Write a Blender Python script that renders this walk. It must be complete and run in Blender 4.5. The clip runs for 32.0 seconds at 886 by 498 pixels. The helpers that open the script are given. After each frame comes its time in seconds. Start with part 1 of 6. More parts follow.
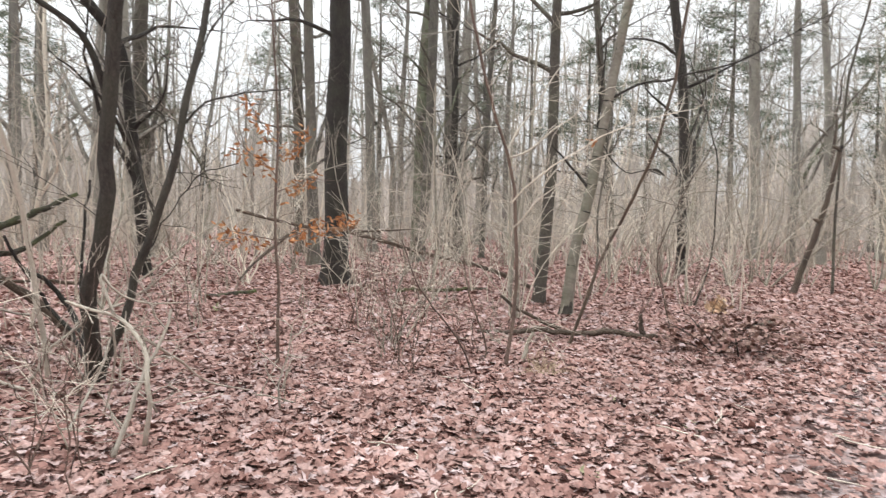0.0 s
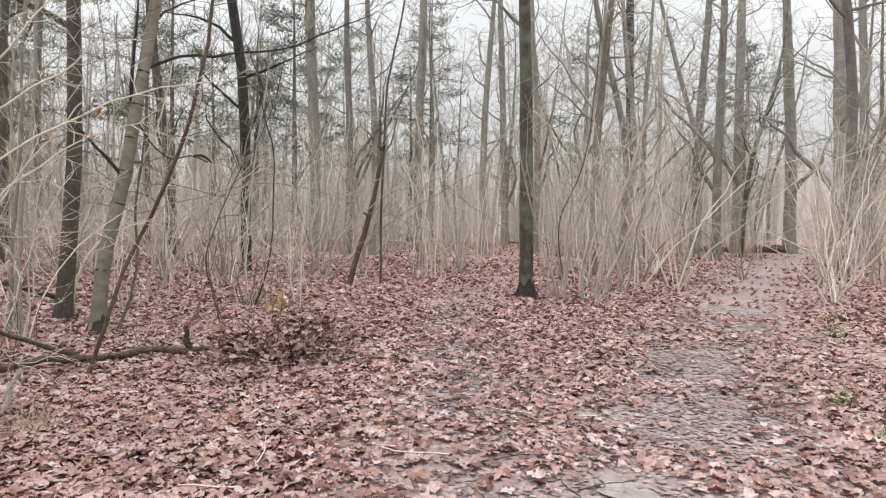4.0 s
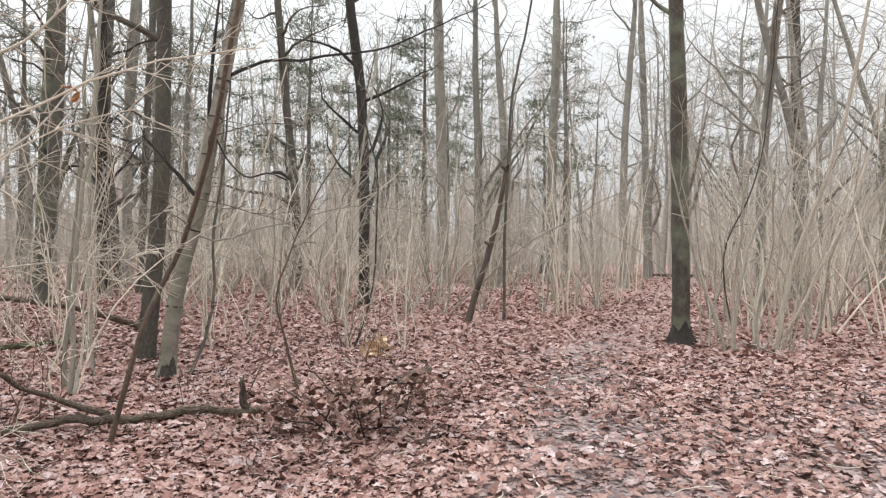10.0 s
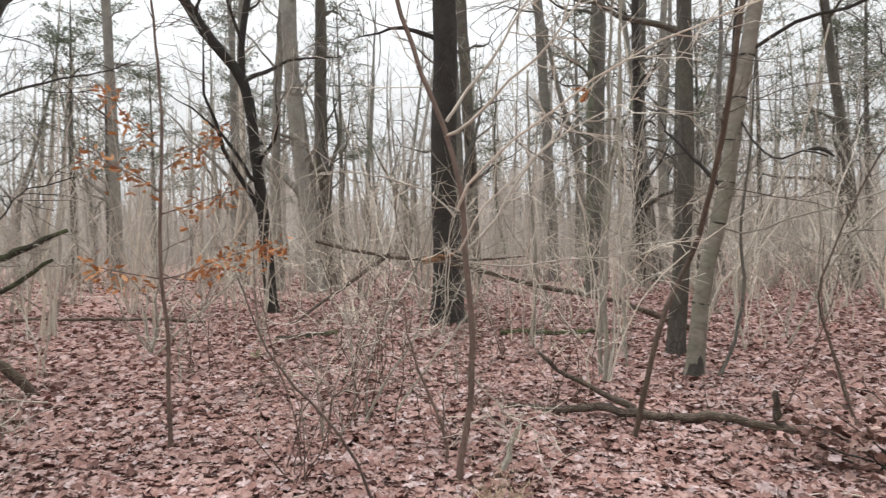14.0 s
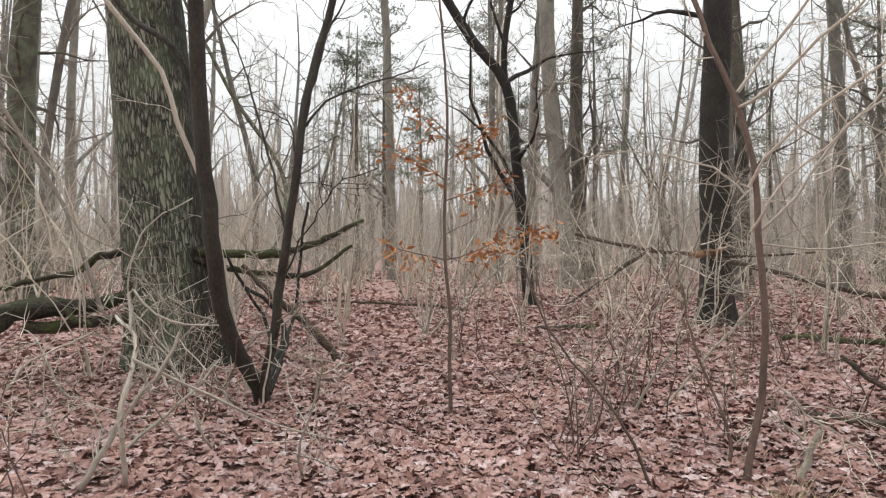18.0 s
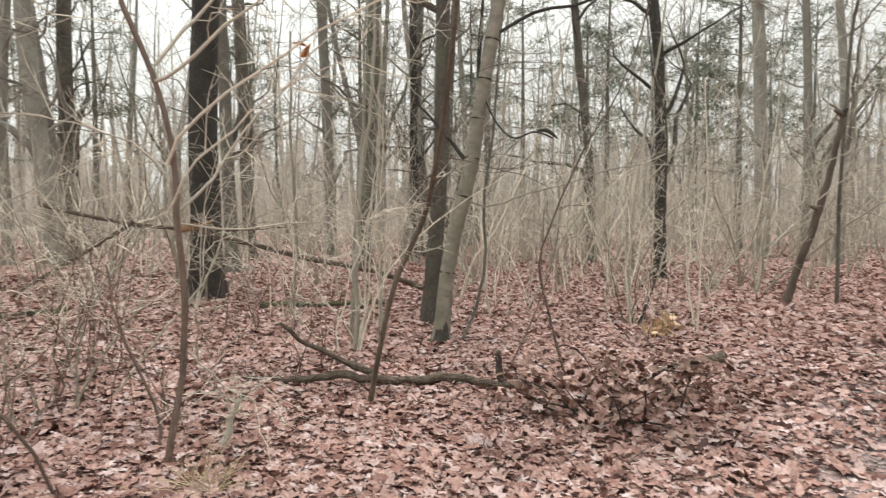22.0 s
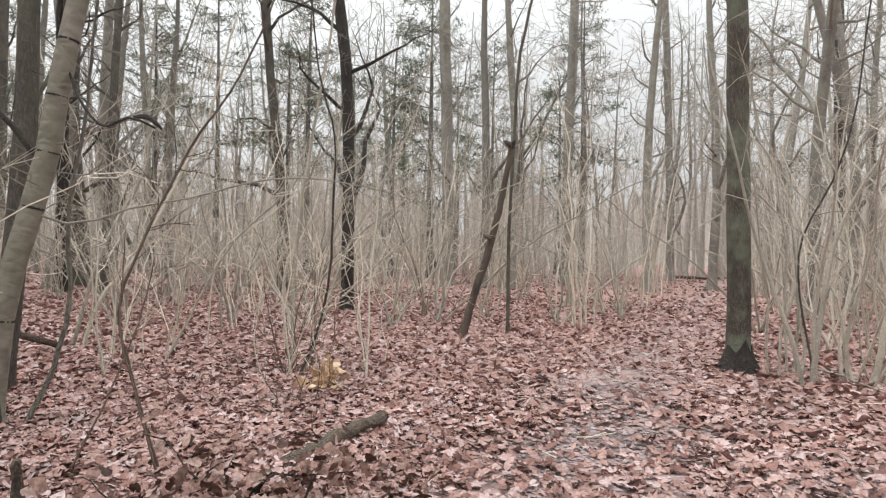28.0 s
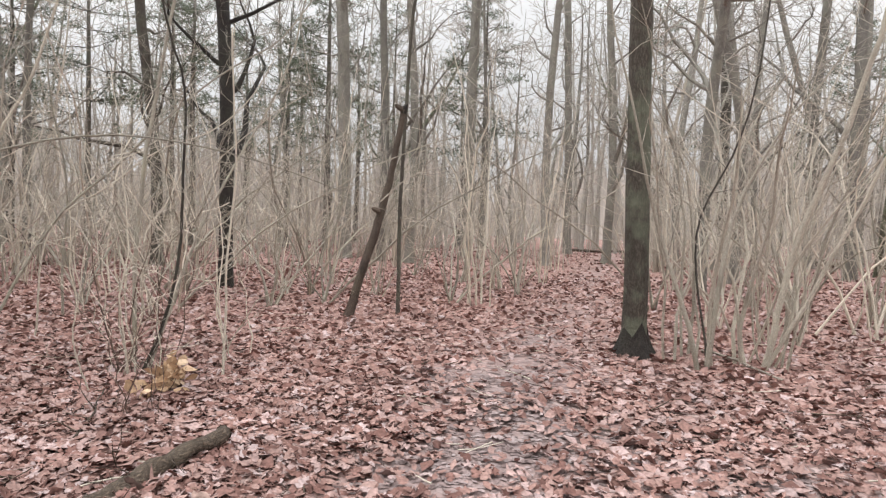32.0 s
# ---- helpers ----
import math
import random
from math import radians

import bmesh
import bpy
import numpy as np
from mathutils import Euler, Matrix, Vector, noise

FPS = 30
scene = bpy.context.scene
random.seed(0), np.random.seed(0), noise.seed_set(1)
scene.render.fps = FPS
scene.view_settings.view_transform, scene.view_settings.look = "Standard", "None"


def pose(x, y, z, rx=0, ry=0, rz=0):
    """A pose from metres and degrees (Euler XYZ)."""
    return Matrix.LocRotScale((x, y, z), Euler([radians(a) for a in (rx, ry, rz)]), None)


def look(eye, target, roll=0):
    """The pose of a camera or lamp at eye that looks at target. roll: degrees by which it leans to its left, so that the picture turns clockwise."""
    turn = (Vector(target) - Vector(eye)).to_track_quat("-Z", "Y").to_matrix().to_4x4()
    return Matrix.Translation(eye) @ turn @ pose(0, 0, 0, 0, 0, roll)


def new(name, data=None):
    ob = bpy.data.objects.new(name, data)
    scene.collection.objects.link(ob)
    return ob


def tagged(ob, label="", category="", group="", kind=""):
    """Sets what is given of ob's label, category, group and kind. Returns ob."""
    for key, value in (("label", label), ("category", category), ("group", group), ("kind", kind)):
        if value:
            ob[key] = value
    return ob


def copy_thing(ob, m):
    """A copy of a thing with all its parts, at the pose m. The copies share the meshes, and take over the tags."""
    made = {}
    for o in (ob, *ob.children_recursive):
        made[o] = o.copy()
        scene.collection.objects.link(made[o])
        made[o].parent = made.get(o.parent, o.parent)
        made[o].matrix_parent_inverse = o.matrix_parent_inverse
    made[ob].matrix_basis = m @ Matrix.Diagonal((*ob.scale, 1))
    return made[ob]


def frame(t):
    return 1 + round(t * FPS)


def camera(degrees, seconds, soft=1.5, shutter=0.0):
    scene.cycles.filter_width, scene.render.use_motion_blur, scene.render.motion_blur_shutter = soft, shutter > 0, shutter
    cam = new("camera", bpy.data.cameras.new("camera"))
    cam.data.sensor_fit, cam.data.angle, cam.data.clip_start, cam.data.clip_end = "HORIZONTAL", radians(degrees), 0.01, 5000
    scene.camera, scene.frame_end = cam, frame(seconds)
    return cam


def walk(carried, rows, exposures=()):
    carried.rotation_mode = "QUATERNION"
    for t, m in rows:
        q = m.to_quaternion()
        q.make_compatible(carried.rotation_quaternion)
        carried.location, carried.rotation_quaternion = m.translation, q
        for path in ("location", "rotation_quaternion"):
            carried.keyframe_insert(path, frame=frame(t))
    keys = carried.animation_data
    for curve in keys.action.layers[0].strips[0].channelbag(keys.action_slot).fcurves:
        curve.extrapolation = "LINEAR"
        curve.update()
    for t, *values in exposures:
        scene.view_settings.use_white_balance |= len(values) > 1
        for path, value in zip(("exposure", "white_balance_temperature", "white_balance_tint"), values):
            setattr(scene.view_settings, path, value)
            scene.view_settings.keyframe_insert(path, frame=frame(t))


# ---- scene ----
cam = camera(70.0, 32.0, soft=1.2, shutter=0.15)
PATH = [
    (0, (1.073, -1.56, 1.547), (-0.172, 0.003, 1.458), 1.1),
    (0.5, (1.08, -1.459, 1.547), (0.119, 0.286, 1.365), 0.3),
    (1, (0.948, -1.261, 1.542), (0.341, 0.642, 1.451), -0.1),
    (1.5, (0.886, -1.161, 1.496), (0.464, 0.792, 1.392), -1.1),
    (2, (0.922, -0.977, 1.546), (0.565, 0.989, 1.453), -0.6),
    (2.5, (1.033, -0.825, 1.568), (0.8, 1.161, 1.532), 1.9),
    (3, (1.108, -0.701, 1.518), (1.018, 1.292, 1.37), 1.3),
    (3.5, (0.959, -0.516, 1.56), (0.94, 1.483, 1.48), 0.7),
    (5.5, (1.113, 0.028, 1.448), (0.891, 2.013, 1.344), 0.6),
    (6, (1.017, 0.192, 1.477), (0.788, 2.177, 1.388), 0.0),
    (6.5, (0.964, 0.338, 1.458), (0.666, 2.315, 1.407), -0.9),
    (7, (0.972, 0.507, 1.481), (0.666, 2.48, 1.362), -0.9),
    (7.5, (1.086, 0.709, 1.525), (0.715, 2.674, 1.465), 1.4),
    (8, (1.115, 0.901, 1.512), (0.782, 2.865, 1.334), 0.9),
    (8.5, (1.036, 1.099, 1.521), (0.813, 3.085, 1.458), 0.3),
    (9, (0.945, 1.227, 1.51), (0.677, 3.208, 1.467), -0.1),
    (9.5, (0.892, 1.394, 1.483), (0.462, 3.347, 1.431), -0.9),
    (10, (1.017, 1.563, 1.515), (0.544, 3.506, 1.525), 0.6),
    (10.5, (1.139, 1.678, 1.526), (0.748, 3.639, 1.474), 1.4),
    (11, (1.125, 1.802, 1.516), (0.717, 3.754, 1.367), 0.5),
    (11.5, (0.973, 1.982, 1.541), (0.567, 3.939, 1.465), 0.2),
    (12, (0.896, 2.08, 1.528), (0.4, 4.018, 1.496), -0.9),
    (12.5, (0.898, 2.152, 1.567), (0.079, 3.976, 1.523), 0.2),
    (13, (0.962, 2.128, 1.475), (-0.258, 3.712, 1.431), 0.7),
    (13.5, (0.91, 2.063, 1.577), (-0.594, 3.379, 1.5), -0.9),
    (14, (0.896, 1.972, 1.505), (-0.833, 2.978, 1.505), -1.0),
    (14.5, (0.919, 1.841, 1.427), (-0.962, 2.52, 1.44), -1.4),
    (15, (0.895, 1.807, 1.369), (-1.078, 2.128, 1.415), -1.1),
    (15.5, (0.89, 1.806, 1.366), (-1.095, 2.032, 1.444), -0.5),
    (17.5, (0.877, 1.81, 1.362), (-1.104, 2.084, 1.394), -0.3),
    (18, (0.894, 1.789, 1.381), (-1.087, 2.064, 1.388), -0.1),
    (18.5, (0.906, 1.721, 1.366), (-1.093, 1.788, 1.387), -0.7),
    (19, (0.922, 1.755, 1.386), (-1.077, 1.685, 1.411), -0.3),
    (19.5, (0.906, 1.767, 1.36), (-1.094, 1.759, 1.366), -0.3),
    (20, (0.913, 1.789, 1.351), (-1.087, 1.832, 1.334), -0.5),
    (20.5, (0.839, 1.872, 1.387), (-1.107, 2.332, 1.361), -0.7),
    (21, (0.881, 2.009, 1.473), (-0.92, 2.88, 1.462), -0.7),
    (21.5, (0.923, 2.2, 1.474), (-0.645, 3.442, 1.442), 0.3),
    (22, (1.037, 2.342, 1.431), (-0.266, 3.857, 1.348), 0.2),
    (22.5, (0.921, 2.544, 1.396), (-0.103, 4.256, 1.251), -0.1),
    (23, (0.862, 2.551, 1.477), (-0.047, 4.333, 1.447), -1.3),
    (23.5, (0.824, 2.691, 1.41), (0.035, 4.528, 1.369), -1.7),
    (24, (0.861, 2.858, 1.46), (0.077, 4.697, 1.397), -0.3),
    (24.5, (0.943, 3.055, 1.415), (0.217, 4.919, 1.398), 0.9),
    (25, (0.932, 3.253, 1.438), (0.338, 5.161, 1.355), 0.9),
    (25.5, (0.865, 3.412, 1.435), (0.481, 5.374, 1.501), 0.5),
    (27.5, (0.961, 3.983, 1.437), (0.514, 5.932, 1.396), 2.6),
    (28, (0.829, 4.15, 1.453), (0.312, 6.082, 1.461), 1.1),
    (28.5, (0.772, 4.283, 1.444), (0.212, 6.202, 1.409), 0.6),
    (29, (0.799, 4.423, 1.439), (0.119, 6.302, 1.371), 0.7),
    (29.5, (0.934, 4.615, 1.455), (0.25, 6.495, 1.42), 3.1),
    (30, (0.979, 4.741, 1.449), (0.427, 6.663, 1.448), 2.5),
    (30.5, (0.908, 4.917, 1.502), (0.568, 6.886, 1.597), 1.5),
    (31, (0.865, 5.029, 1.494), (0.578, 7.009, 1.501), 1.2),
    (31.5, (0.88, 5.064, 1.51), (0.557, 7.037, 1.449), 1.7),
    (32, (0.899, 5.075, 1.521), (0.681, 7.062, 1.444), 1.7),
]
walk(cam, [(t, look(eye, target, roll)) for t, eye, target, roll in PATH],
     [(0, 0.2, 6500, 10), (1, 0.28, 6500, 7), (2, 0.17, 6500, 8), (3, -0.05, 6500, 10), (6, 0.07, 6450, 10), (8, 0.06, 6450, 10), (10, 0.04, 6500, 10), (12, 0.07, 6450, 10),
           (13, 0.0, 6500, 10), (14, -0.11, 6500, 10), (15, -0.42, 6500, 10), (18, -0.2, 6600, 10), (20, -0.28, 6750, 10), (21, -0.06, 6650, 11), (22, 0.05, 6850, 6), (23, 0.3, 6700, 4),
           (24, 0.2, 6700, 5), (25, 0.12, 6700, 5), (28, -0.02, 6550, 10), (29, -0.08, 6550, 10), (30, 0.02, 6600, 10), (31, -0.42, 6600, 13), (32, -0.05, 6600, 12)])

# ---- light ----
world = bpy.data.worlds.new("overcast_sky")
scene.world = world
world.use_nodes = True
wn, wl = world.node_tree.nodes, world.node_tree.links
sky = wn.new("ShaderNodeTexSky")
sky.sky_type, sky.sun_disc = "NISHITA", False
sky.sun_elevation, sky.sun_rotation = radians(32), radians(40)
sky.air_density, sky.dust_density = 1.0, 6.0
pale = wn.new("ShaderNodeHueSaturation")
pale.inputs["Saturation"].default_value = 0.12
# a closed cloud cover, dim towards the horizon and brightest overhead
place = wn.new("ShaderNodeTexCoord")
high = wn.new("ShaderNodeSeparateXYZ")
cover = wn.new("ShaderNodeMapRange")
cover.inputs["From Min"].default_value, cover.inputs["From Max"].default_value = 0.0, 1.0
cover.inputs["To Min"].default_value, cover.inputs["To Max"].default_value = 7.8, 34.5
tint = wn.new("ShaderNodeVectorMath")
tint.operation = "SCALE"
tint.inputs[0].default_value = (0.972, 1.0, 1.02)
wl.new(place.outputs["Generated"], high.inputs["Vector"])
rise = wn.new("ShaderNodeMath")
rise.operation = "POWER"
rise.use_clamp = True
rise.inputs[1].default_value = 1.9
wl.new(high.outputs["Z"], rise.inputs[0])
wl.new(rise.outputs[0], cover.inputs["Value"])
# thinner cloud, and so more light, on the sun's side
side = wn.new("ShaderNodeVectorMath")
side.operation = "DOT_PRODUCT"
side.inputs[1].default_value = (-0.30, -0.08, 0.0)
wl.new(place.outputs["Generated"], side.inputs[0])
lighter = wn.new("ShaderNodeMath")
lighter.operation = "ADD"
lighter.inputs[1].default_value = 1.0
wl.new(side.outputs["Value"], lighter.inputs[0])
glow = wn.new("ShaderNodeMath")
glow.operation = "MULTIPLY"
wl.new(cover.outputs["Result"], glow.inputs[0])
wl.new(lighter.outputs[0], glow.inputs[1])
wl.new(glow.outputs[0], tint.inputs["Scale"])
cloud = wn.new("ShaderNodeMix")
cloud.data_type = "RGBA"
cloud.inputs["Factor"].default_value = 0.92
wl.new(sky.outputs["Color"], pale.inputs["Color"])
wl.new(pale.outputs["Color"], cloud.inputs["A"])
wl.new(tint.outputs["Vector"], cloud.inputs["B"])
wl.new(cloud.outputs["Result"], wn["Background"].inputs["Color"])
wn["Background"].inputs["Strength"].default_value = 0.1
sun = new("sun", bpy.data.lights.new("sun", "SUN"))
sun.data.energy, sun.data.angle, sun.data.color = 0.8, radians(40), (1.0, 0.97, 0.93)
sun.matrix_world = look((0, 0, 40), (9, 12, 10))


# ---- materials ----
def shader(name):
    m = bpy.data.materials.new(name)
    m.use_nodes = True
    return m, m.node_tree.nodes, m.node_tree.links, m.node_tree.nodes["Principled BSDF"]


def ramp(nodes, stops):
    node = nodes.new("ShaderNodeValToRGB")
    r = node.color_ramp
    while len(r.elements) < len(stops):
        r.elements.new(0.5)
    for e, (p, c) in zip(r.elements, stops):
        e.position, e.color = p, (*c, 1)
    return node


def mixed(nodes, links, fac, a, b, mode="MIX"):
    m = nodes.new("ShaderNodeMix")
    m.data_type, m.blend_type = "RGBA", mode
    for key, v in (("Factor", fac), ("A", a), ("B", b)):
        if isinstance(v, (int, float)):
            m.inputs[key].default_value = v
        elif isinstance(v, tuple):
            m.inputs[key].default_value = (*v, 1)
        else:
            links.new(v, m.inputs[key])
    return m.outputs["Result"]


def bark(name, dark, light, algae, algae_amount=0.5, along=1.0, grain=14.0, depth=0.6, rough=0.85, gap=0.28, crack=None, stained=0.65, wet=None, bloom=(0.42, 0.68)):
    """Bark from each stem's own lengthwise coordinates: furrows, blotches, a green bloom, and one side darker where wet
    gives a direction.
    """
    m, n, k, p = shader(name)
    at = n.new("ShaderNodeAttribute")
    at.attribute_name = "bark"
    st = n.new("ShaderNodeMapping")
    st.inputs["Scale"].default_value = (1, 1, 0.34 * along)
    k.new(at.outputs["Vector"], st.inputs["Vector"])
    vor = n.new("ShaderNodeTexVoronoi")
    vor.feature = "DISTANCE_TO_EDGE"
    vor.inputs["Scale"].default_value = grain * 2.2
    fine = n.new("ShaderNodeTexNoise")
    fine.inputs["Scale"].default_value, fine.inputs["Detail"].default_value = grain * 2.4, 6
    warp = n.new("ShaderNodeVectorMath")
    warp.operation = "MULTIPLY_ADD"
    warp.inputs[1].default_value = (0.075, 0.075, 0.075)
    k.new(st.outputs["Vector"], fine.inputs["Vector"])
    k.new(fine.outputs["Color"], warp.inputs[0])
    k.new(st.outputs["Vector"], warp.inputs[2])
    k.new(warp.outputs["Vector"], vor.inputs["Vector"])
    ridge = n.new("ShaderNodeMapRange")
    ridge.inputs["From Max"].default_value = gap
    k.new(vor.outputs["Distance"], ridge.inputs["Value"])
    blot = n.new("ShaderNodeTexNoise")
    blot.inputs["Scale"].default_value, blot.inputs["Detail"].default_value = 3.0, 6
    k.new(at.outputs["Vector"], blot.inputs["Vector"])
    info = n.new("ShaderNodeObjectInfo")
    tone = mixed(n, k, fine.outputs["Fac"], dark, light)
    furrow = n.new("ShaderNodeMath")
    furrow.operation = "MULTIPLY_ADD"
    furrow.inputs[1].default_value, furrow.inputs[2].default_value = depth, 1 - depth
    k.new(ridge.outputs["Result"], furrow.inputs[0])
    tone = mixed(n, k, furrow.outputs[0], crack or tuple(c * 0.35 for c in dark), tone)
    stain = n.new("ShaderNodeTexNoise")
    stain.inputs["Scale"].default_value, stain.inputs["Detail"].default_value = 4.5, 5
    k.new(st.outputs["Vector"], stain.inputs["Vector"])
    sm = n.new("ShaderNodeMapRange")
    sm.inputs["From Min"].default_value, sm.inputs["From Max"].default_value = 0.5, 0.72
    sm.inputs["To Max"].default_value = stained
    k.new(stain.outputs["Fac"], sm.inputs["Value"])
    tone = mixed(n, k, sm.outputs["Result"], tone, tuple(c * 0.6 for c in dark))
    am = n.new("ShaderNodeMapRange")
    am.inputs["From Min"].default_value, am.inputs["From Max"].default_value = bloom
    am.inputs["To Max"].default_value = algae_amount
    k.new(blot.outputs["Fac"], am.inputs["Value"])
    tone = mixed(n, k, am.outputs["Result"], tone, algae)
    if wet:
        # a ragged, much darker area down one side of the leaning trunk
        tc = n.new("ShaderNodeTexCoord")
        side_offset = n.new("ShaderNodeVectorMath")
        side_offset.operation = "DOT_PRODUCT"
        side_offset.inputs[1].default_value = wet
        k.new(tc.outputs["Object"], side_offset.inputs[0])
        ragged = n.new("ShaderNodeMath")
        ragged.operation = "MULTIPLY_ADD"
        ragged.inputs[1].default_value = 0.45
        k.new(blot.outputs["Fac"], ragged.inputs[0])
        k.new(side_offset.outputs["Value"], ragged.inputs[2])
        wm = n.new("ShaderNodeMapRange")
        wm.inputs["From Min"].default_value, wm.inputs["From Max"].default_value = 0.44, 0.62
        wm.inputs["To Max"].default_value = 0.86
        k.new(ragged.outputs[0], wm.inputs["Value"])
        tone = mixed(n, k, wm.outputs["Result"], tone, tuple(c * 0.16 for c in dark))
    hsv = n.new("ShaderNodeHueSaturation")
    var = n.new("ShaderNodeMapRange")
    var.inputs["To Min"].default_value, var.inputs["To Max"].default_value = 0.75, 1.25
    k.new(info.outputs["Random"], var.inputs["Value"])
    k.new(var.outputs["Result"], hsv.inputs["Value"])
    k.new(tone, hsv.inputs["Color"])
    k.new(hsv.outputs["Color"], p.inputs["Base Color"])
    p.inputs["Roughness"].default_value = rough
    bump = n.new("ShaderNodeBump")
    bump.inputs["Strength"].default_value, bump.inputs["Distance"].default_value = 0.8 * depth + 0.15, 0.035
    add = n.new("ShaderNodeMath")
    add.operation = "MULTIPLY_ADD"
    add.inputs[1].default_value = 0.35
    k.new(fine.outputs["Fac"], add.inputs[0])
    k.new(ridge.outputs["Result"], add.inputs[2])
    k.new(add.outputs[0], bump.inputs["Height"])
    k.new(bump.outputs["Normal"], p.inputs["Normal"])
    return m


def leaf_material(name, stops, sheen=0.55, spot=0.5):
    """Dry leaves, each its own tone, blotched and veined, a little light passing through."""
    m, n, k, p = shader(name)
    geo = n.new("ShaderNodeNewGeometry")
    r = ramp(n, stops)
    k.new(geo.outputs["Random Per Island"], r.inputs["Fac"])
    tc = n.new("ShaderNodeTexCoord")
    nz = n.new("ShaderNodeTexNoise")
    nz.inputs["Scale"].default_value, nz.inputs["Detail"].default_value = 38, 5
    k.new(tc.outputs["Object"], nz.inputs["Vector"])
    mr = n.new("ShaderNodeMapRange")
    mr.inputs["From Min"].default_value, mr.inputs["From Max"].default_value = 0.35, 0.7
    mr.inputs["To Min"].default_value, mr.inputs["To Max"].default_value = 1 - spot, 1.12
    k.new(nz.outputs["Fac"], mr.inputs["Value"])
    hsv = n.new("ShaderNodeHueSaturation")
    k.new(r.outputs["Color"], hsv.inputs["Color"])
    damp = n.new("ShaderNodeTexNoise")
    damp.inputs["Scale"].default_value, damp.inputs["Detail"].default_value = 1.3, 5
    k.new(tc.outputs["Object"], damp.inputs["Vector"])
    dm = n.new("ShaderNodeMapRange")
    dm.inputs["From Min"].default_value, dm.inputs["From Max"].default_value = 0.3, 0.7
    dm.inputs["To Min"].default_value, dm.inputs["To Max"].default_value = 0.74, 1.16
    k.new(damp.outputs["Fac"], dm.inputs["Value"])
    both = n.new("ShaderNodeMath")
    both.operation = "MULTIPLY"
    k.new(mr.outputs["Result"], both.inputs[0])
    k.new(dm.outputs["Result"], both.inputs[1])
    k.new(both.outputs[0], hsv.inputs["Value"])
    k.new(hsv.outputs["Color"], p.inputs["Base Color"])
    p.inputs["Roughness"].default_value = sheen
    p.inputs["Specular IOR Level"].default_value = 0.22
    b = n.new("ShaderNodeBump")
    b.inputs["Strength"].default_value, b.inputs["Distance"].default_value = 0.35, 0.006
    k.new(nz.outputs["Fac"], b.inputs["Height"])
    k.new(b.outputs["Normal"], p.inputs["Normal"])
    return m


BARK_OAK = bark("oak_bark", (0.125, 0.127, 0.094), (0.37, 0.38, 0.30), (0.225, 0.27, 0.17), 0.7, 0.6, 11, 1.0, 0.9, 0.22, (0.012, 0.012, 0.009), 0.3, (0.0, 1.0, 0.085))
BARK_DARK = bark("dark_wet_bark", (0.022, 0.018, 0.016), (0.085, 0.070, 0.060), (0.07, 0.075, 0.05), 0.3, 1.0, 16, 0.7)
BARK_GREY = bark("grey_bark", (0.088, 0.079, 0.068), (0.27, 0.25, 0.218), (0.19, 0.19, 0.14), 0.6, 0.8, 15, 0.6)
BARK_MOSSY = bark("algae_grey_bark", (0.075, 0.065, 0.049), (0.235, 0.215, 0.17), (0.215, 0.25, 0.165), 0.85, 0.8, 15, 0.65, bloom=(0.38, 0.62))
BARK_SMOOTH = bark("smooth_pale_bark", (0.135, 0.118, 0.094), (0.38, 0.345, 0.285), (0.18, 0.19, 0.125), 0.5, 4.5, 3.5, 0.06, 0.7)
BARK_HAZEL = bark("hazel_bark", (0.36, 0.315, 0.25), (0.74, 0.68, 0.575), (0.50, 0.47, 0.37), 0.45, 1.5, 20, 0.4, 0.75, stained=0.5)
BARK_TWIG = bark("grey_twig_bark", (0.52, 0.455, 0.37), (0.84, 0.77, 0.66), (0.66, 0.62, 0.50), 0.4, 1.5, 20, 0.25, 0.75, stained=0.3)
BARK_RED = bark("reddish_stem_bark", (0.075, 0.047, 0.038), (0.26, 0.18, 0.142), (0.22, 0.18, 0.135), 0.3, 1.5, 22, 0.3, 0.7)
BARK_CROWN = bark("crown_twig_bark", (0.13, 0.115, 0.098), (0.32, 0.295, 0.255), (0.24, 0.23, 0.17), 0.4, 1.5, 20, 0.25, 0.8)
BARK_UMBER = bark("brown_grey_bark", (0.065, 0.055, 0.046), (0.21, 0.185, 0.155), (0.16, 0.165, 0.115), 0.5, 0.8, 15, 0.55)
BARK_STEM = bark("dark_stem_bark", (0.032, 0.027, 0.023), (0.135, 0.115, 0.098), (0.11, 0.115, 0.08), 0.4, 1.2, 18, 0.5)
BARK_SLIM = bark("algae_patched_bark", (0.075, 0.06, 0.047), (0.23, 0.20, 0.16), (0.22, 0.245, 0.175), 0.75, 0.8, 15, 0.65, bloom=(0.43, 0.64))
# bark of far trees, paled: the haze before them is put into its colour
BARK_HAZY_GREY = bark("hazy_grey_bark", (0.17, 0.157, 0.138), (0.42, 0.395, 0.353), (0.33, 0.33, 0.26), 0.5, 0.9, 14, 0.45, stained=0.5)
BARK_BROWN = bark("brown_stem_bark", (0.05, 0.036, 0.028), (0.21, 0.155, 0.12), (0.17, 0.15, 0.10), 0.35, 1.5, 18, 0.4, 0.75)
BARK_PALE = bark("pale_sapling_bark", (0.25, 0.225, 0.185), (0.54, 0.50, 0.42), (0.42, 0.40, 0.29), 0.5, 1.5, 18, 0.3, 0.75, stained=0.4)
# far wood, undergrowth and crown twigs: distance haze put into pale bark colours
BARK_HAZY_FAR = bark("hazy_far_bark", (0.35, 0.32, 0.285), (0.66, 0.625, 0.565), (0.56, 0.55, 0.46), 0.5, 1.0, 12, 0.3, stained=0.3)
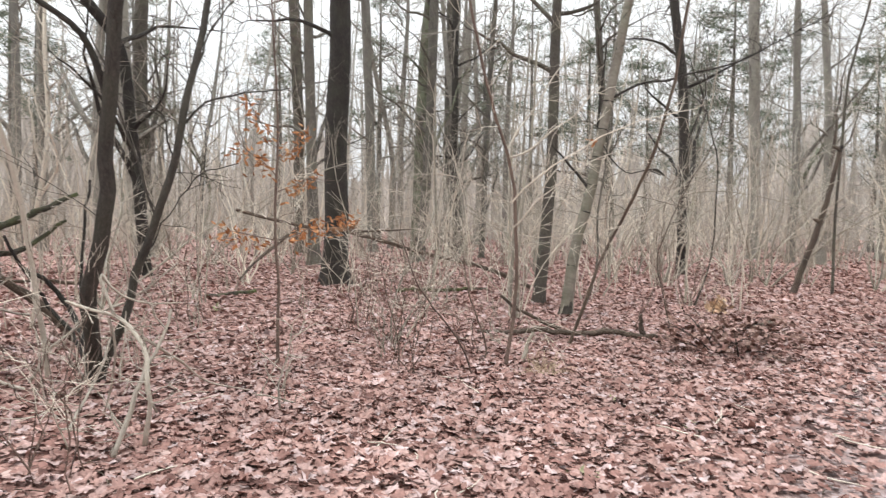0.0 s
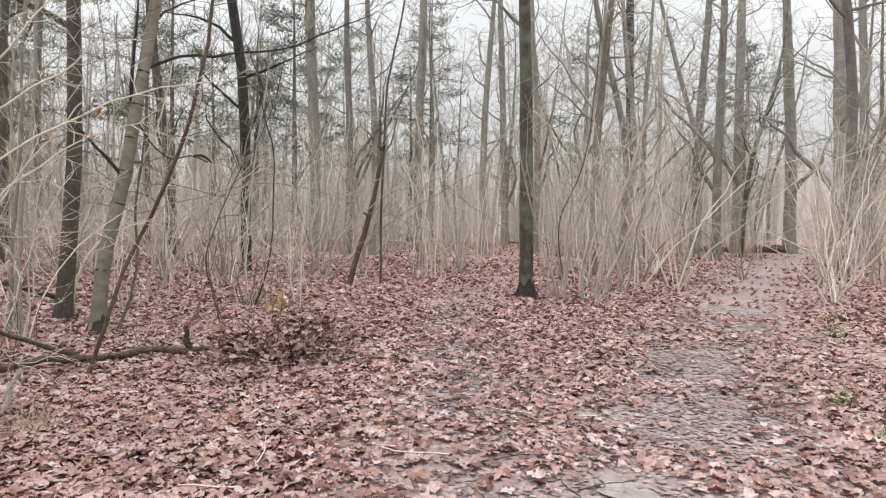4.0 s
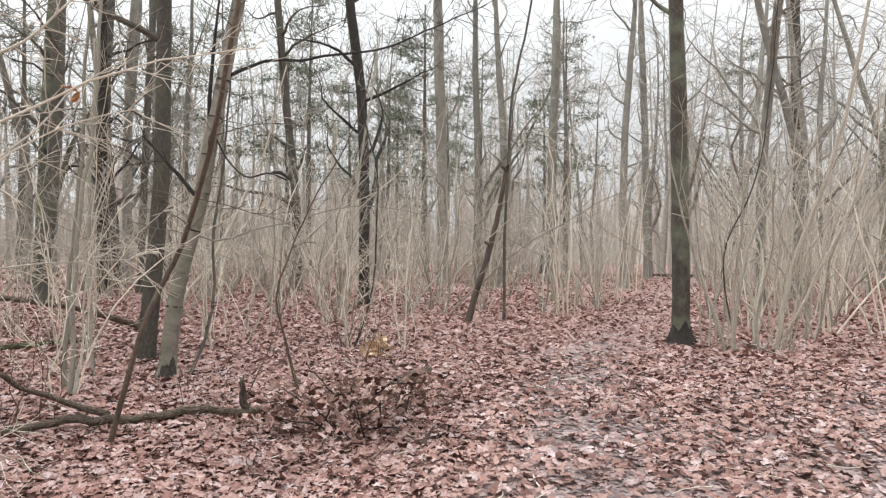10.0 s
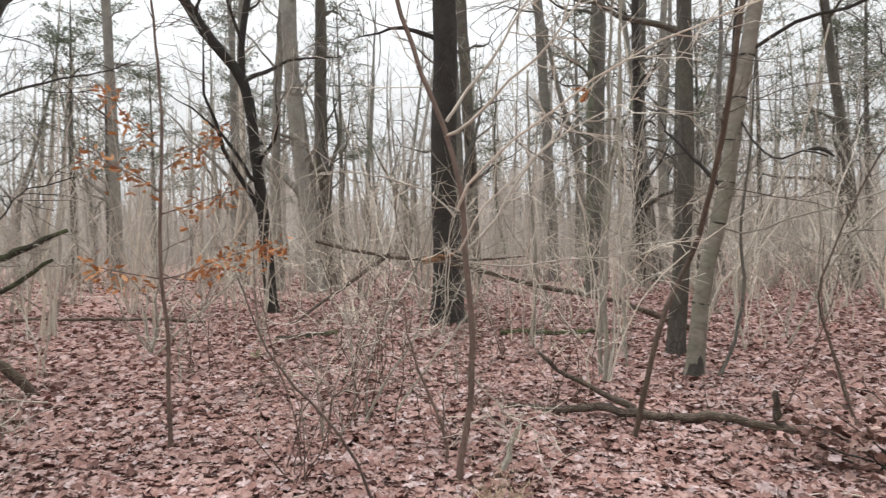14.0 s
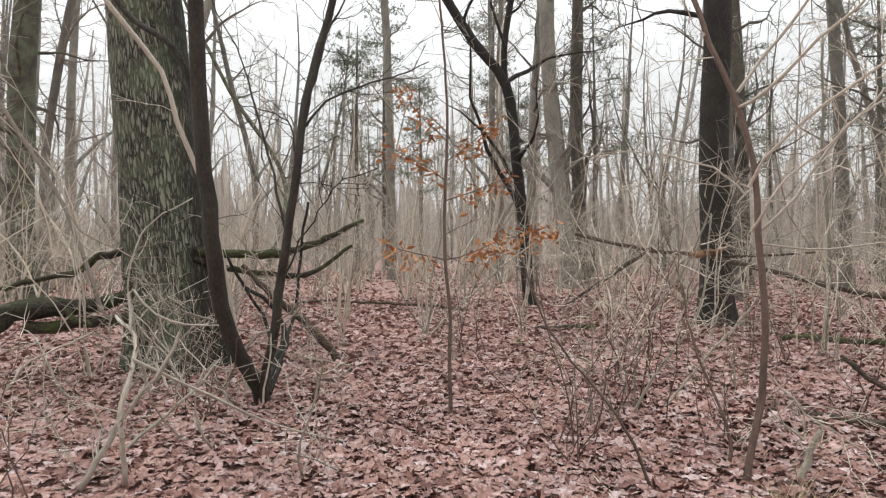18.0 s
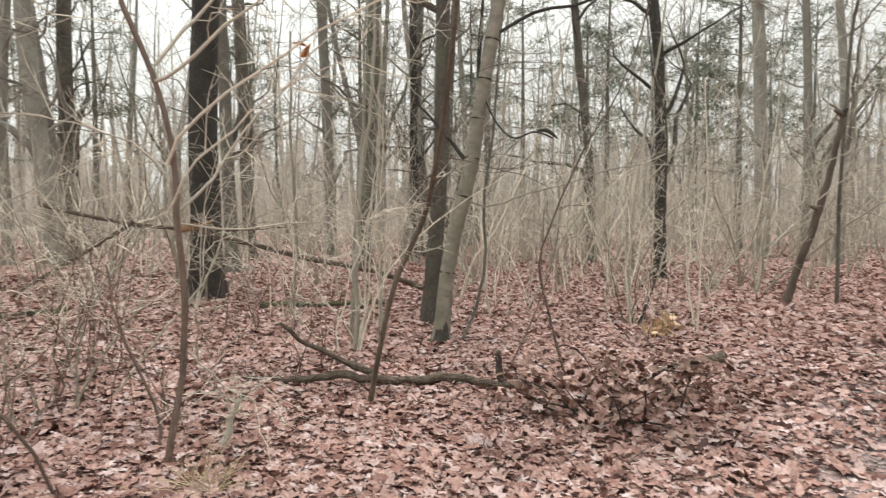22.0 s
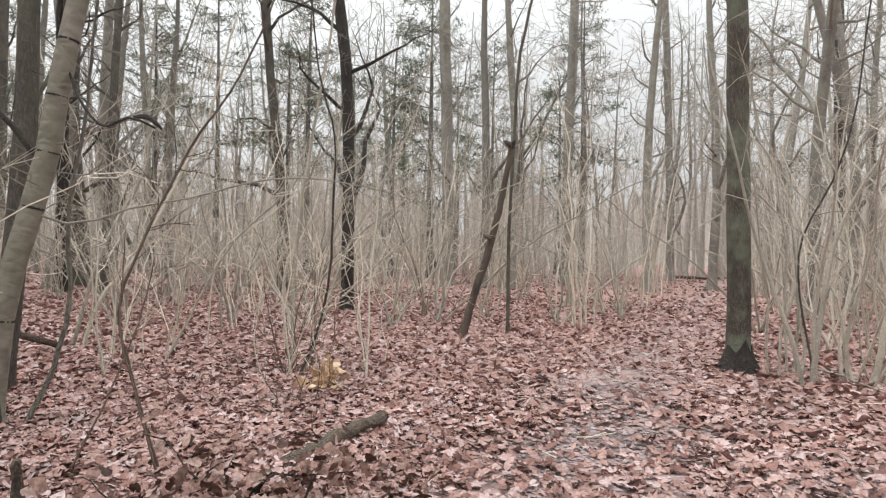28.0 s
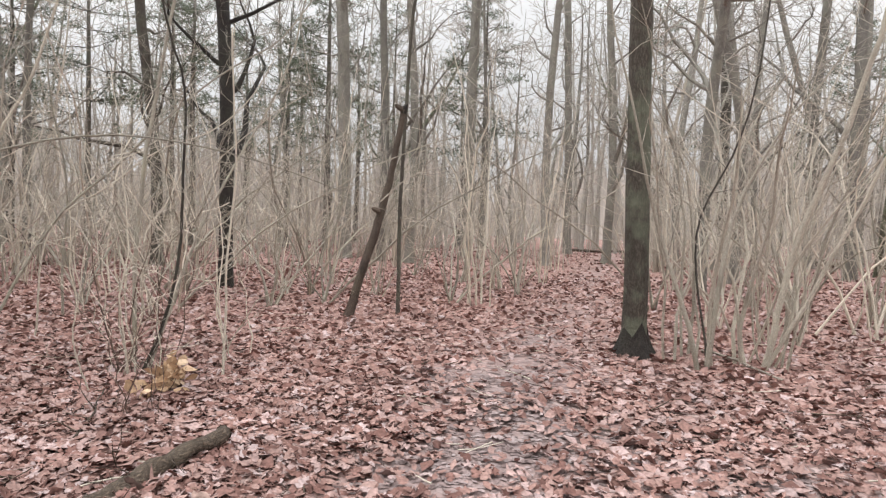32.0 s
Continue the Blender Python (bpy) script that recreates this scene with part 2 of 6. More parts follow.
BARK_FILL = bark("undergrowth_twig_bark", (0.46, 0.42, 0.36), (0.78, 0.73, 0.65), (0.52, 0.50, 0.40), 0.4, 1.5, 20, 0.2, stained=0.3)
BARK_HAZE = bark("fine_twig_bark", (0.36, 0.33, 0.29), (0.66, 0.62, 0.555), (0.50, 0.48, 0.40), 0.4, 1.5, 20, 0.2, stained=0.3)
DEADWOOD = bark("dead_branch_bark", (0.05, 0.036, 0.027), (0.27, 0.20, 0.148), (0.17, 0.15, 0.09), 0.15, 1.2, 18, 0.6)
MOSSWOOD = bark("mossy_dead_bark", (0.03, 0.025, 0.018), (0.15, 0.12, 0.085), (0.10, 0.125, 0.03), 0.8, 1.0, 16, 0.75)
MOSS = bark("green_moss", (0.05, 0.05, 0.015), (0.20, 0.20, 0.07), (0.24, 0.26, 0.06), 0.95, 1.0, 40, 0.5, 0.95)
RAWWOOD = bark("splintered_raw_wood", (0.16, 0.075, 0.035), (0.46, 0.26, 0.14), (0.35, 0.22, 0.12), 0.3, 0.6, 30, 0.5)
PALEWOOD = bark("weathered_pale_wood", (0.23, 0.195, 0.16), (0.60, 0.545, 0.465), (0.44, 0.42, 0.33), 0.3, 0.8, 20, 0.2, stained=0.45)
LITTER = leaf_material("fallen_leaf", [(0.0, (0.14, 0.07, 0.059)), (0.1, (0.255, 0.134, 0.112)), (0.34, (0.372, 0.219, 0.187)),
                                       (0.62, (0.445, 0.288, 0.252)), (0.86, (0.505, 0.354, 0.329)), (1.0, (0.58, 0.46, 0.45))], 0.75, 0.36)
TRODDEN = leaf_material("trodden_leaf", [(0.0, (0.20, 0.143, 0.133)), (0.25, (0.285, 0.213, 0.203)), (0.6, (0.355, 0.274, 0.264)),
                                         (0.85, (0.405, 0.325, 0.317)), (1.0, (0.475, 0.397, 0.387))], 0.75, 0.3)
DRY_GRASS = leaf_material("dry_grass", [(0.0, (0.42, 0.32, 0.21)), (1.0, (0.66, 0.54, 0.38))], 0.7, 0.2)
PILE_LEAF = leaf_material("dark_dead_leaf", [(0.0, (0.06, 0.034, 0.027)), (0.35, (0.18, 0.10, 0.078)), (0.7, (0.33, 0.20, 0.162)), (1.0, (0.48, 0.34, 0.29))], 0.75)
ORANGE_LEAF = leaf_material("orange_dry_leaf", [(0.0, (0.40, 0.16, 0.06)), (0.6, (0.56, 0.26, 0.11)), (1.0, (0.60, 0.35, 0.18))], 0.6, 0.3)
YELLOW_LEAF = leaf_material("yellow_leaf", [(0.0, (0.58, 0.39, 0.24)), (1.0, (0.76, 0.57, 0.40))], 0.6, 0.25)
GREEN_LEAF = leaf_material("green_herb_leaf", [(0.0, (0.22, 0.225, 0.11)), (0.6, (0.34, 0.335, 0.185)), (1.0, (0.46, 0.43, 0.29))], 0.5, 0.3)
# needles greyed and paled: haze before the far pines is in the colour
NEEDLE = leaf_material("hazy_pine_needle", [(0.0, (0.12, 0.15, 0.105)), (1.0, (0.26, 0.295, 0.22))], 0.6, 0.2)


def ground_material():
    m, n, k, p = shader("leaf_litter_ground")
    tc = n.new("ShaderNodeTexCoord")
    at = n.new("ShaderNodeAttribute")
    at.attribute_name = "trodden"
    wobble = n.new("ShaderNodeTexNoise")
    wobble.inputs["Scale"].default_value, wobble.inputs["Detail"].default_value = 9, 3
    k.new(tc.outputs["Object"], wobble.inputs["Vector"])
    vec = n.new("ShaderNodeVectorMath")
    vec.operation = "MULTIPLY_ADD"
    vec.inputs[1].default_value = (0.08, 0.08, 0.0)
    k.new(wobble.outputs["Color"], vec.inputs[0])
    k.new(tc.outputs["Object"], vec.inputs[2])
    cells = n.new("ShaderNodeTexVoronoi")
    cells.inputs["Scale"].default_value = 17
    k.new(vec.outputs["Vector"], cells.inputs["Vector"])
    edge = n.new("ShaderNodeTexVoronoi")
    edge.feature = "DISTANCE_TO_EDGE"
    edge.inputs["Scale"].default_value = 17
    k.new(vec.outputs["Vector"], edge.inputs["Vector"])
    one = n.new("ShaderNodeSeparateColor")
    k.new(cells.outputs["Color"], one.inputs["Color"])
    r = ramp(n, [(0.0, (0.155, 0.08, 0.068)), (0.15, (0.285, 0.152, 0.128)), (0.5, (0.43, 0.257, 0.22)), (0.8, (0.49, 0.323, 0.283)), (1.0, (0.54, 0.41, 0.37))])
    k.new(one.outputs["Red"], r.inputs["Fac"])
    gap = n.new("ShaderNodeMapRange")
    gap.inputs["From Max"].default_value = 0.09
    gap.inputs["To Min"].default_value = 0.42
    k.new(edge.outputs["Distance"], gap.inputs["Value"])
    dark = n.new("ShaderNodeHueSaturation")
    k.new(r.outputs["Color"], dark.inputs["Color"])
    k.new(gap.outputs["Result"], dark.inputs["Value"])
    mudn = n.new("ShaderNodeTexNoise")
    mudn.inputs["Scale"].default_value, mudn.inputs["Detail"].default_value = 6, 8
    k.new(tc.outputs["Object"], mudn.inputs["Vector"])
    mud = ramp(n, [(0.3, (0.205, 0.158, 0.15)), (0.55, (0.295, 0.24, 0.233)), (0.75, (0.375, 0.315, 0.307))])
    k.new(mudn.outputs["Fac"], mud.inputs["Fac"])
    tone = mixed(n, k, at.outputs["Fac"], dark.outputs["Color"], mud.outputs["Color"])
    big = n.new("ShaderNodeTexNoise")
    big.inputs["Scale"].default_value, big.inputs["Detail"].default_value = 0.6, 3
    k.new(tc.outputs["Object"], big.inputs["Vector"])
    bm_ = n.new("ShaderNodeMapRange")
    bm_.inputs["To Min"].default_value, bm_.inputs["To Max"].default_value = 0.75, 1.25
    k.new(big.outputs["Fac"], bm_.inputs["Value"])
    last = n.new("ShaderNodeHueSaturation")
    k.new(tone, last.inputs["Color"])
    k.new(bm_.outputs["Result"], last.inputs["Value"])
    k.new(last.outputs["Color"], p.inputs["Base Color"])
    ro = n.new("ShaderNodeMapRange")
    ro.inputs["To Min"].default_value, ro.inputs["To Max"].default_value = 0.9, 0.6
    k.new(at.outputs["Fac"], ro.inputs["Value"])
    k.new(ro.outputs["Result"], p.inputs["Roughness"])
    p.inputs["Specular IOR Level"].default_value = 0.25
    b = n.new("ShaderNodeBump")
    b.inputs["Strength"].default_value, b.inputs["Distance"].default_value = 0.8, 0.03
    k.new(one.outputs["Green"], b.inputs["Height"])
    k.new(b.outputs["Normal"], p.inputs["Normal"])
    return m


GROUND = ground_material()


def puddle_material():
    m, n, k, p = shader("wet_mud")
    tc = n.new("ShaderNodeTexCoord")
    nz = n.new("ShaderNodeTexNoise")
    nz.inputs["Scale"].default_value, nz.inputs["Detail"].default_value = 5, 6
    k.new(tc.outputs["Object"], nz.inputs["Vector"])
    r = ramp(n, [(0.35, (0.22, 0.18, 0.168)), (0.65, (0.36, 0.31, 0.295))])
    k.new(nz.outputs["Fac"], r.inputs["Fac"])
    k.new(r.outputs["Color"], p.inputs["Base Color"])
    ro = n.new("ShaderNodeMapRange")
    ro.inputs["To Min"].default_value, ro.inputs["To Max"].default_value = 0.05, 0.45
    k.new(nz.outputs["Fac"], ro.inputs["Value"])
    k.new(ro.outputs["Result"], p.inputs["Roughness"])
    b = n.new("ShaderNodeBump")
    b.inputs["Strength"].default_value, b.inputs["Distance"].default_value = 0.3, 0.01
    k.new(nz.outputs["Fac"], b.inputs["Height"])
    k.new(b.outputs["Normal"], p.inputs["Normal"])
    return m


WET = puddle_material()


def backdrop_material():
    m, n, k, p = shader("hazy_distant_wood")
    tc = n.new("ShaderNodeTexCoord")
    mp = n.new("ShaderNodeMapping")
    mp.inputs["Scale"].default_value = (1.4, 1.4, 0.10)
    k.new(tc.outputs["Object"], mp.inputs["Vector"])
    nz = n.new("ShaderNodeTexNoise")
    nz.inputs["Scale"].default_value, nz.inputs["Detail"].default_value = 1.0, 7
    k.new(mp.outputs["Vector"], nz.inputs["Vector"])
    # haze of distance painted into the pale tones
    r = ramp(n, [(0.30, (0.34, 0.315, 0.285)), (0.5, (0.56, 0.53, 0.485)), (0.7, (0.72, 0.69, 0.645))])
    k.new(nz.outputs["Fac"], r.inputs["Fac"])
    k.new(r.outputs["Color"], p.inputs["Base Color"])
    p.inputs["Roughness"].default_value = 1.0
    return m


BACKDROP = backdrop_material()

# ---- shapes ----
rng = np.random.default_rng(7)


class Tubes:
    """Gathers swept stems and makes them one mesh."""

    def __init__(self):
        self.v, self.f, self.a, self.n = [], [], [], 0

    def add(self, pts, radii, sides=6, lumps=0.0, flare=0.0, roots=5, cap=True):
        pts = np.asarray(pts, float)
        radii = np.asarray(radii, float)
        if cap:
            way = pts[-1] - pts[-2]
            way /= np.linalg.norm(way) + 1e-9
            pts = np.vstack([pts, pts[-1] + way * radii[-1] * 0.3])
            radii = np.append(radii, radii[-1] * 0.05)
        n = len(pts)
        tan = np.gradient(pts, axis=0)
        tan /= np.linalg.norm(tan, axis=1)[:, None] + 1e-9
        ref = np.array([1.0, 0, 0]) if abs(tan[:, 0]).mean() < 0.75 else np.array([0, 1.0, 0])
        u = np.cross(tan, ref)
        u /= np.linalg.norm(u, axis=1)[:, None] + 1e-9
        w = np.cross(tan, u)
        ang = np.arange(sides) * 2 * np.pi / sides
        along = np.concatenate([[0], np.cumsum(np.linalg.norm(np.diff(pts, axis=0), axis=1))])
        rad = np.repeat(radii[:, None], sides, 1)
        if flare:
            ph = rng.uniform(0, 6.28)
            lobe = 0.5 + 0.5 * np.cos(roots * ang + ph + 0.6 * np.sin(ang * 2))
            spread = np.exp(-along / (radii[0] * 1.5))[:, None]
            rad = rad * (1 + spread * flare * (0.35 + 0.9 * lobe[None, :]))
        if lumps:
            ph = rng.uniform(0, 6.28, 3)
            rad = rad * (1 + lumps * (np.sin(along[:, None] * 3.1 + 2 * ang[None, :] + ph[0]) * 0.5
                                      + np.sin(along[:, None] * 7.3 - 3 * ang[None, :] + ph[1]) * 0.35
                                      + np.sin(5 * ang[None, :] + along[:, None] * 1.2 + ph[2]) * 0.3))
        c, s = np.cos(ang), np.sin(ang)
        ring = pts[:, None, :] + rad[..., None] * (u[:, None, :] * c[None, :, None] + w[:, None, :] * s[None, :, None])
        att = np.empty((n, sides, 3))
        off = rng.uniform(0, 20)
        att[..., 0] = radii[:, None] * c + off
        att[..., 1] = radii[:, None] * s
        att[..., 2] = along[:, None] + off
        i = np.arange(n - 1)[:, None] * sides
        j = np.arange(sides)[None, :]
        j2 = (j + 1) % sides
        q = np.stack([i + j, i + j2, i + sides + j2, i + sides + j], -1).reshape(-1, 4) + self.n
        self.v.append(ring.reshape(-1, 3))
        self.a.append(att.reshape(-1, 3))
        self.f.append(q)
        self.n += n * sides

    def mesh(self, name, material, origin=(0, 0, 0)):
        v = np.concatenate(self.v) - np.asarray(origin)
        f = np.concatenate(self.f)
        me = bpy.data.meshes.new(name)
        me.vertices.add(len(v))
        me.vertices.foreach_set("co", v.ravel())
        me.loops.add(f.size)
        me.loops.foreach_set("vertex_index", f.ravel())
        me.polygons.add(len(f))
        me.polygons.foreach_set("loop_start", np.arange(len(f)) * 4)
        me.polygons.foreach_set("use_smooth", np.ones(len(f), bool))
        me.attributes.new("bark", "FLOAT_VECTOR", "POINT").data.foreach_set("vector", np.concatenate(self.a).ravel())
        me.update(calc_edges=True)
        me.materials.append(material)
        return me


def spline(ctrl, n):
    """A smooth line through a few places."""
    c = np.asarray(ctrl, float)
    if len(c) == 2:
        return c[0] + (c[1] - c[0]) * np.linspace(0, 1, n)[:, None]
    d = np.concatenate([[0], np.cumsum(np.linalg.norm(np.diff(c, axis=0), axis=1))])
    m = np.gradient(c, d, axis=0)
    out = []
    for s in np.linspace(0, d[-1], n):
        i = min(max(np.searchsorted(d, s) - 1, 0), len(c) - 2)
        h = d[i + 1] - d[i]
        x = (s - d[i]) / h
        out.append((2 * x**3 - 3 * x**2 + 1) * c[i] + (x**3 - 2 * x**2 + x) * h * m[i] + (3 * x**2 - 2 * x**3) * c[i + 1] + (x**3 - x**2) * h * m[i + 1])
    return np.array(out)


def wander(start, way, length, n, bend=0.15, lift=0.0):
    """A crooked shoot from start along way."""
    way = np.asarray(way, float)
    way = way / np.linalg.norm(way)
    pts = [np.asarray(start, float)]
    for _ in range(n - 1):
        way = way + rng.normal(0, bend, 3) + np.array([0, 0, lift])
        way /= np.linalg.norm(way)
        pts.append(pts[-1] + way * length / (n - 1))
    return np.array(pts)


def crook(line, amount):
    """The same line, knobbly and uneven as dead wood is."""
    s = np.array(line, float)
    step = np.cumsum(rng.normal(0, amount, (len(s), 3)), axis=0)
    fade = np.linspace(0, 1, len(s))[:, None]
    s += step - fade * step[-1] + rng.normal(0, amount * 0.4, s.shape) * (fade > 0) * (fade < 1)
    return s


def part(name, data, parent, label="", at=(0, 0, 0)):
    ob = new(name, data)
    ob.parent = parent
    ob.location = at
    if label:
        tagged(ob, label)
    return ob


def twigs_on(acc, pts, count, length, radius, spread=0.9, lift=0.05, sub=2, start=0.25, plain=False):
    """Side shoots along a line, each with a few finer ones."""
    n = len(pts)
    for _ in range(count):
        s = rng.uniform(start, 1.0) * (n - 1)
        i = min(int(s), n - 2)
        p = pts[i] + (pts[i + 1] - pts[i]) * (s - i)
        t = pts[i + 1] - pts[i]
        t = t / (np.linalg.norm(t) + 1e-9)
        side = rng.normal(0, 1, 3)
        side -= t * side.dot(t)
        side /= np.linalg.norm(side) + 1e-9
        ln = length * rng.uniform(0.5, 1.25)
        m = 4 if plain else 5
        line = wander(p, t * (1.1 - spread * 0.6) + side * spread, ln, m, 0.26, lift)
        acc.add(line, np.linspace(radius, radius * 0.35, m), 3, cap=False)
        for _ in range(sub):
            q = rng.uniform(0.3, 0.9) * (m - 1)
            j = min(int(q), m - 2)
            b = line[j] + (line[j + 1] - line[j]) * (q - j)
            d = line[j + 1] - line[j]
            d = d / (np.linalg.norm(d) + 1e-9) + rng.normal(0, 0.55, 3)
            short = ln * rng.uniform(0.3, 0.6)
            if plain:
                acc.add([b, b + d / np.linalg.norm(d) * short], [radius * 0.55, radius * 0.3], 3, cap=False)
            else:
                acc.add(wander(b, d, short, 3, 0.2, lift), [radius * 0.55, radius * 0.45, radius * 0.25], 3, cap=False)


def crown(twigs, line, radii, count, low, reach, sub, material, base, ob, forks=0, plain=False):
    """Limbs from a trunk's line, above the fraction low of it, each a part, with their twigs."""
    n = len(line)
    for c in range(count):
        f = low + (0.98 - low) * (c + rng.uniform(0, 1)) / count
        s = f * (n - 1)
        i = min(int(s), n - 2)
        p = line[i] + (line[i + 1] - line[i]) * (s - i)
        r = radii[i]
        az = rng.uniform(0, 6.283)
        ln = reach * rng.uniform(0.6, 1.15) * (1.15 - 0.6 * f)
        rise = rng.uniform(0.35, 1.1)
        lr = min(r * 0.55, 0.014 + ln * 0.016)
        if c < forks:
            rise, ln, lr = rng.uniform(1.8, 3.0), reach * rng.uniform(1.4, 2.0), r * 0.6
        limb = wander(p, (math.cos(az), math.sin(az), rise), ln, 9, 0.24, 0.05)
        one = Tubes()
        one.add(limb, np.linspace(lr, 0.006, 9), 5, cap=False)
        part("limb", one.mesh("limb", material, base), ob)
        twigs_on(twigs, limb, sub, min(ln * 0.42, 1.5), max(min(lr * 0.34, 0.016), 0.010), 1.0, 0.02, 3, plain=plain)


def tree(name, ctrl, r0, r1, height, material, label, limbs=12, low=0.33, reach=3.2, sub=6, flare=0.6, sides=14, lumps=0.03, category="tree", group="", twig_mat=None, dead_shoots=12, roots=5, forks=1):
    """A tree on its own stem line; above the last place given the stem goes on up to its height."""
    base = np.array(ctrl[0], float)
    base[2] = 0
    pts = [np.array(p, float) for p in ctrl]
    pts[0][2] = -0.08
    last, way = pts[-1], pts[-1] - pts[-2]
    way = way / np.linalg.norm(way)
    while last[2] < height:
        way = way * 0.9 + np.array([rng.normal(0, 0.035), rng.normal(0, 0.035), 0.1])
        way /= np.linalg.norm(way)
        last = last + way * 1.6
        pts.append(last)
    n = max(26, int(height * 2.6))
    line = spline(pts, n)
    sway = np.linspace(0, height, n)
    amp = 0.05 * r0 * np.minimum(1, sway / 1.5)
    line[:, 0] += amp * np.sin(sway * 1.7 + rng.uniform(0, 6)) + amp * 0.6 * np.sin(sway * 3.9 + rng.uniform(0, 6))
    line[:, 1] += amp * np.sin(sway * 1.5 + rng.uniform(0, 6))
    z = line[:, 2]
    mid = ctrl[-1][2]
    rad = np.where(z < mid, r0 + (r1 - r0) * np.clip(z / max(mid, 0.1), 0, 1), r1 * (1 - 0.85 * np.clip((z - mid) / max(height - mid, 0.1), 0, 1)))
    rad = np.maximum(rad, 0.012)
    # closer rings at the foot, where the roots spread
    foot = [line[0] + (line[1] - line[0]) * s for s in (0, 0.2, 0.4, 0.65)]
    line = np.vstack([foot, line[1:]])
    rad = np.concatenate([[rad[0]] * 4, rad[1:]])
    ob = tagged(new(name), label, category, group)
    ob.location = base
    t = Tubes()
    t.add(line, rad, sides, lumps, flare, roots)
    part("trunk", t.mesh("trunk", material, base), ob)
    tt = Tubes()
    crown(tt, line, rad, limbs, low, reach, sub, material, base, ob, forks, group == "wood behind")
    if dead_shoots:
        twigs_on(tt, line[4 : int(n * 0.55)], dead_shoots, 0.95, 0.008, 1.4, 0.02, 3, 0.2)
    if limbs:
        tagged(part("twigs", tt.mesh("twigs", twig_mat or BARK_CROWN, base), ob), kind="stuff")
    return ob, line, rad


def lobed(lobes, depth, wide, point=0.0):
    """A leaf's outline: a stalk end, lobes on both sides of the midrib, a tip."""
    right = []
    for i in range(lobes):
        y = -0.42 + 0.86 * i / (lobes - 0.4)
        full = wide * math.sin(math.pi * (0.2 + 0.68 * (i + 0.5) / lobes))
        right += [(full * (1 - depth), y), (full, y + 0.13 + point)]
    return [(0.0, -0.56)] + right + [(0.0, 0.58)] + [(-x, y) for x, y in reversed(right)]


LEAF_A = lobed(3, 0.42, 0.44)
LEAF_B = lobed(3, 0.3, 0.36, 0.03)
LEAF_C = [(0, -0.6), (0.3, -0.18), (0.26, 0.26), (0.0, 0.62), (-0.26, 0.26), (-0.3, -0.18)]
LEAF_D = [(0, -0.55), (0.42, -0.1), (0.1, 0.58), (-0.4, 0.1)]
LEAF_MAPLE = [(0, -0.5), (0.3, -0.36), (0.2, -0.16), (0.58, 0.0), (0.3, 0.12), (0.34, 0.4), (0.12, 0.3), (0.0, 0.62), (-0.12, 0.3), (-0.34, 0.4), (-0.3, 0.12), (-0.58, 0.0), (-0.2, -0.16), (-0.3, -0.36)]


def leaves(name, places, sizes, material, outline, tilt=0.3, curl=0.25, up=None):
    """Many leaves of one outline as one mesh, each turned, tilted, rolled up and crumpled by itself."""
    o = np.array(outline)
    k, n = len(o), len(places)
    v = np.zeros((n, k + 1, 3))
    v[:, :k, :2] = o[None] * (1 + rng.normal(0, 0.1, (n, k, 1)))
    roll, cup = np.abs(rng.normal(0, curl, (n, 1))) * rng.choice([1, 1, -1], (n, 1)), rng.normal(0, curl * 0.6, (n, 1))
    skew = rng.uniform(-0.6, 0.6, (n, 1))
    v[..., 2] = roll * 2.2 * (v[..., 0] + skew * v[..., 1]) ** 2 + cup * v[..., 1] * np.abs(v[..., 1]) + rng.normal(0, curl * 0.22, (n, k + 1))
    v *= np.asarray(sizes)[:, None, None]
    yaw = rng.uniform(0, 6.283, n)
    ax, ay = rng.normal(0, tilt, n), rng.normal(0, tilt, n)
    if up is not None:
        ax, ay = rng.uniform(-up, up, n), rng.uniform(-up, up, n)
    cx, sx, cy, sy, cz, sz = np.cos(ax), np.sin(ax), np.cos(ay), np.sin(ay), np.cos(yaw), np.sin(yaw)
    x, y, z = v[..., 0], v[..., 1], v[..., 2]
    y, z = y * cx[:, None] - z * sx[:, None], y * sx[:, None] + z * cx[:, None]
    x, z = x * cy[:, None] + z * sy[:, None], -x * sy[:, None] + z * cy[:, None]
    x, y = x * cz[:, None] - y * sz[:, None], x * sz[:, None] + y * cz[:, None]
    v = np.stack([x, y, z], -1) + np.asarray(places)[:, None, :]
    a = np.arange(k)
    tri = np.stack([a, (a + 1) % k, np.full(k, k)], -1)
    f = (tri[None] + (np.arange(n) * (k + 1))[:, None, None]).reshape(-1, 3)
    me = bpy.data.meshes.new(name)
    me.vertices.add(n * (k + 1))
    me.vertices.foreach_set("co", v.ravel())
    me.loops.add(f.size)
    me.loops.foreach_set("vertex_index", f.ravel())
    me.polygons.add(len(f))
    me.polygons.foreach_set("loop_start", np.arange(len(f)) * 3)
    me.update(calc_edges=True)
    me.materials.append(material)
    return me


# ---- ground ----
TRAIL_A = spline([(1.0, -12), (1.2, -4), (1.6, 0), (2.2, 3.5), (3.1, 5.6), (4.5, 8.4), (7.0, 12.9), (11.7, 22.3), (18.5, 32.5), (26, 45), (40, 66)], 150)
TRAIL_B = spline([(0.8, -6), (1.15, 1), (1.1, 5), (0.85, 9), (0.95, 11), (1.4, 14), (2.15, 17.8), (3.5, 25), (6.0, 40), (9, 60)], 120)


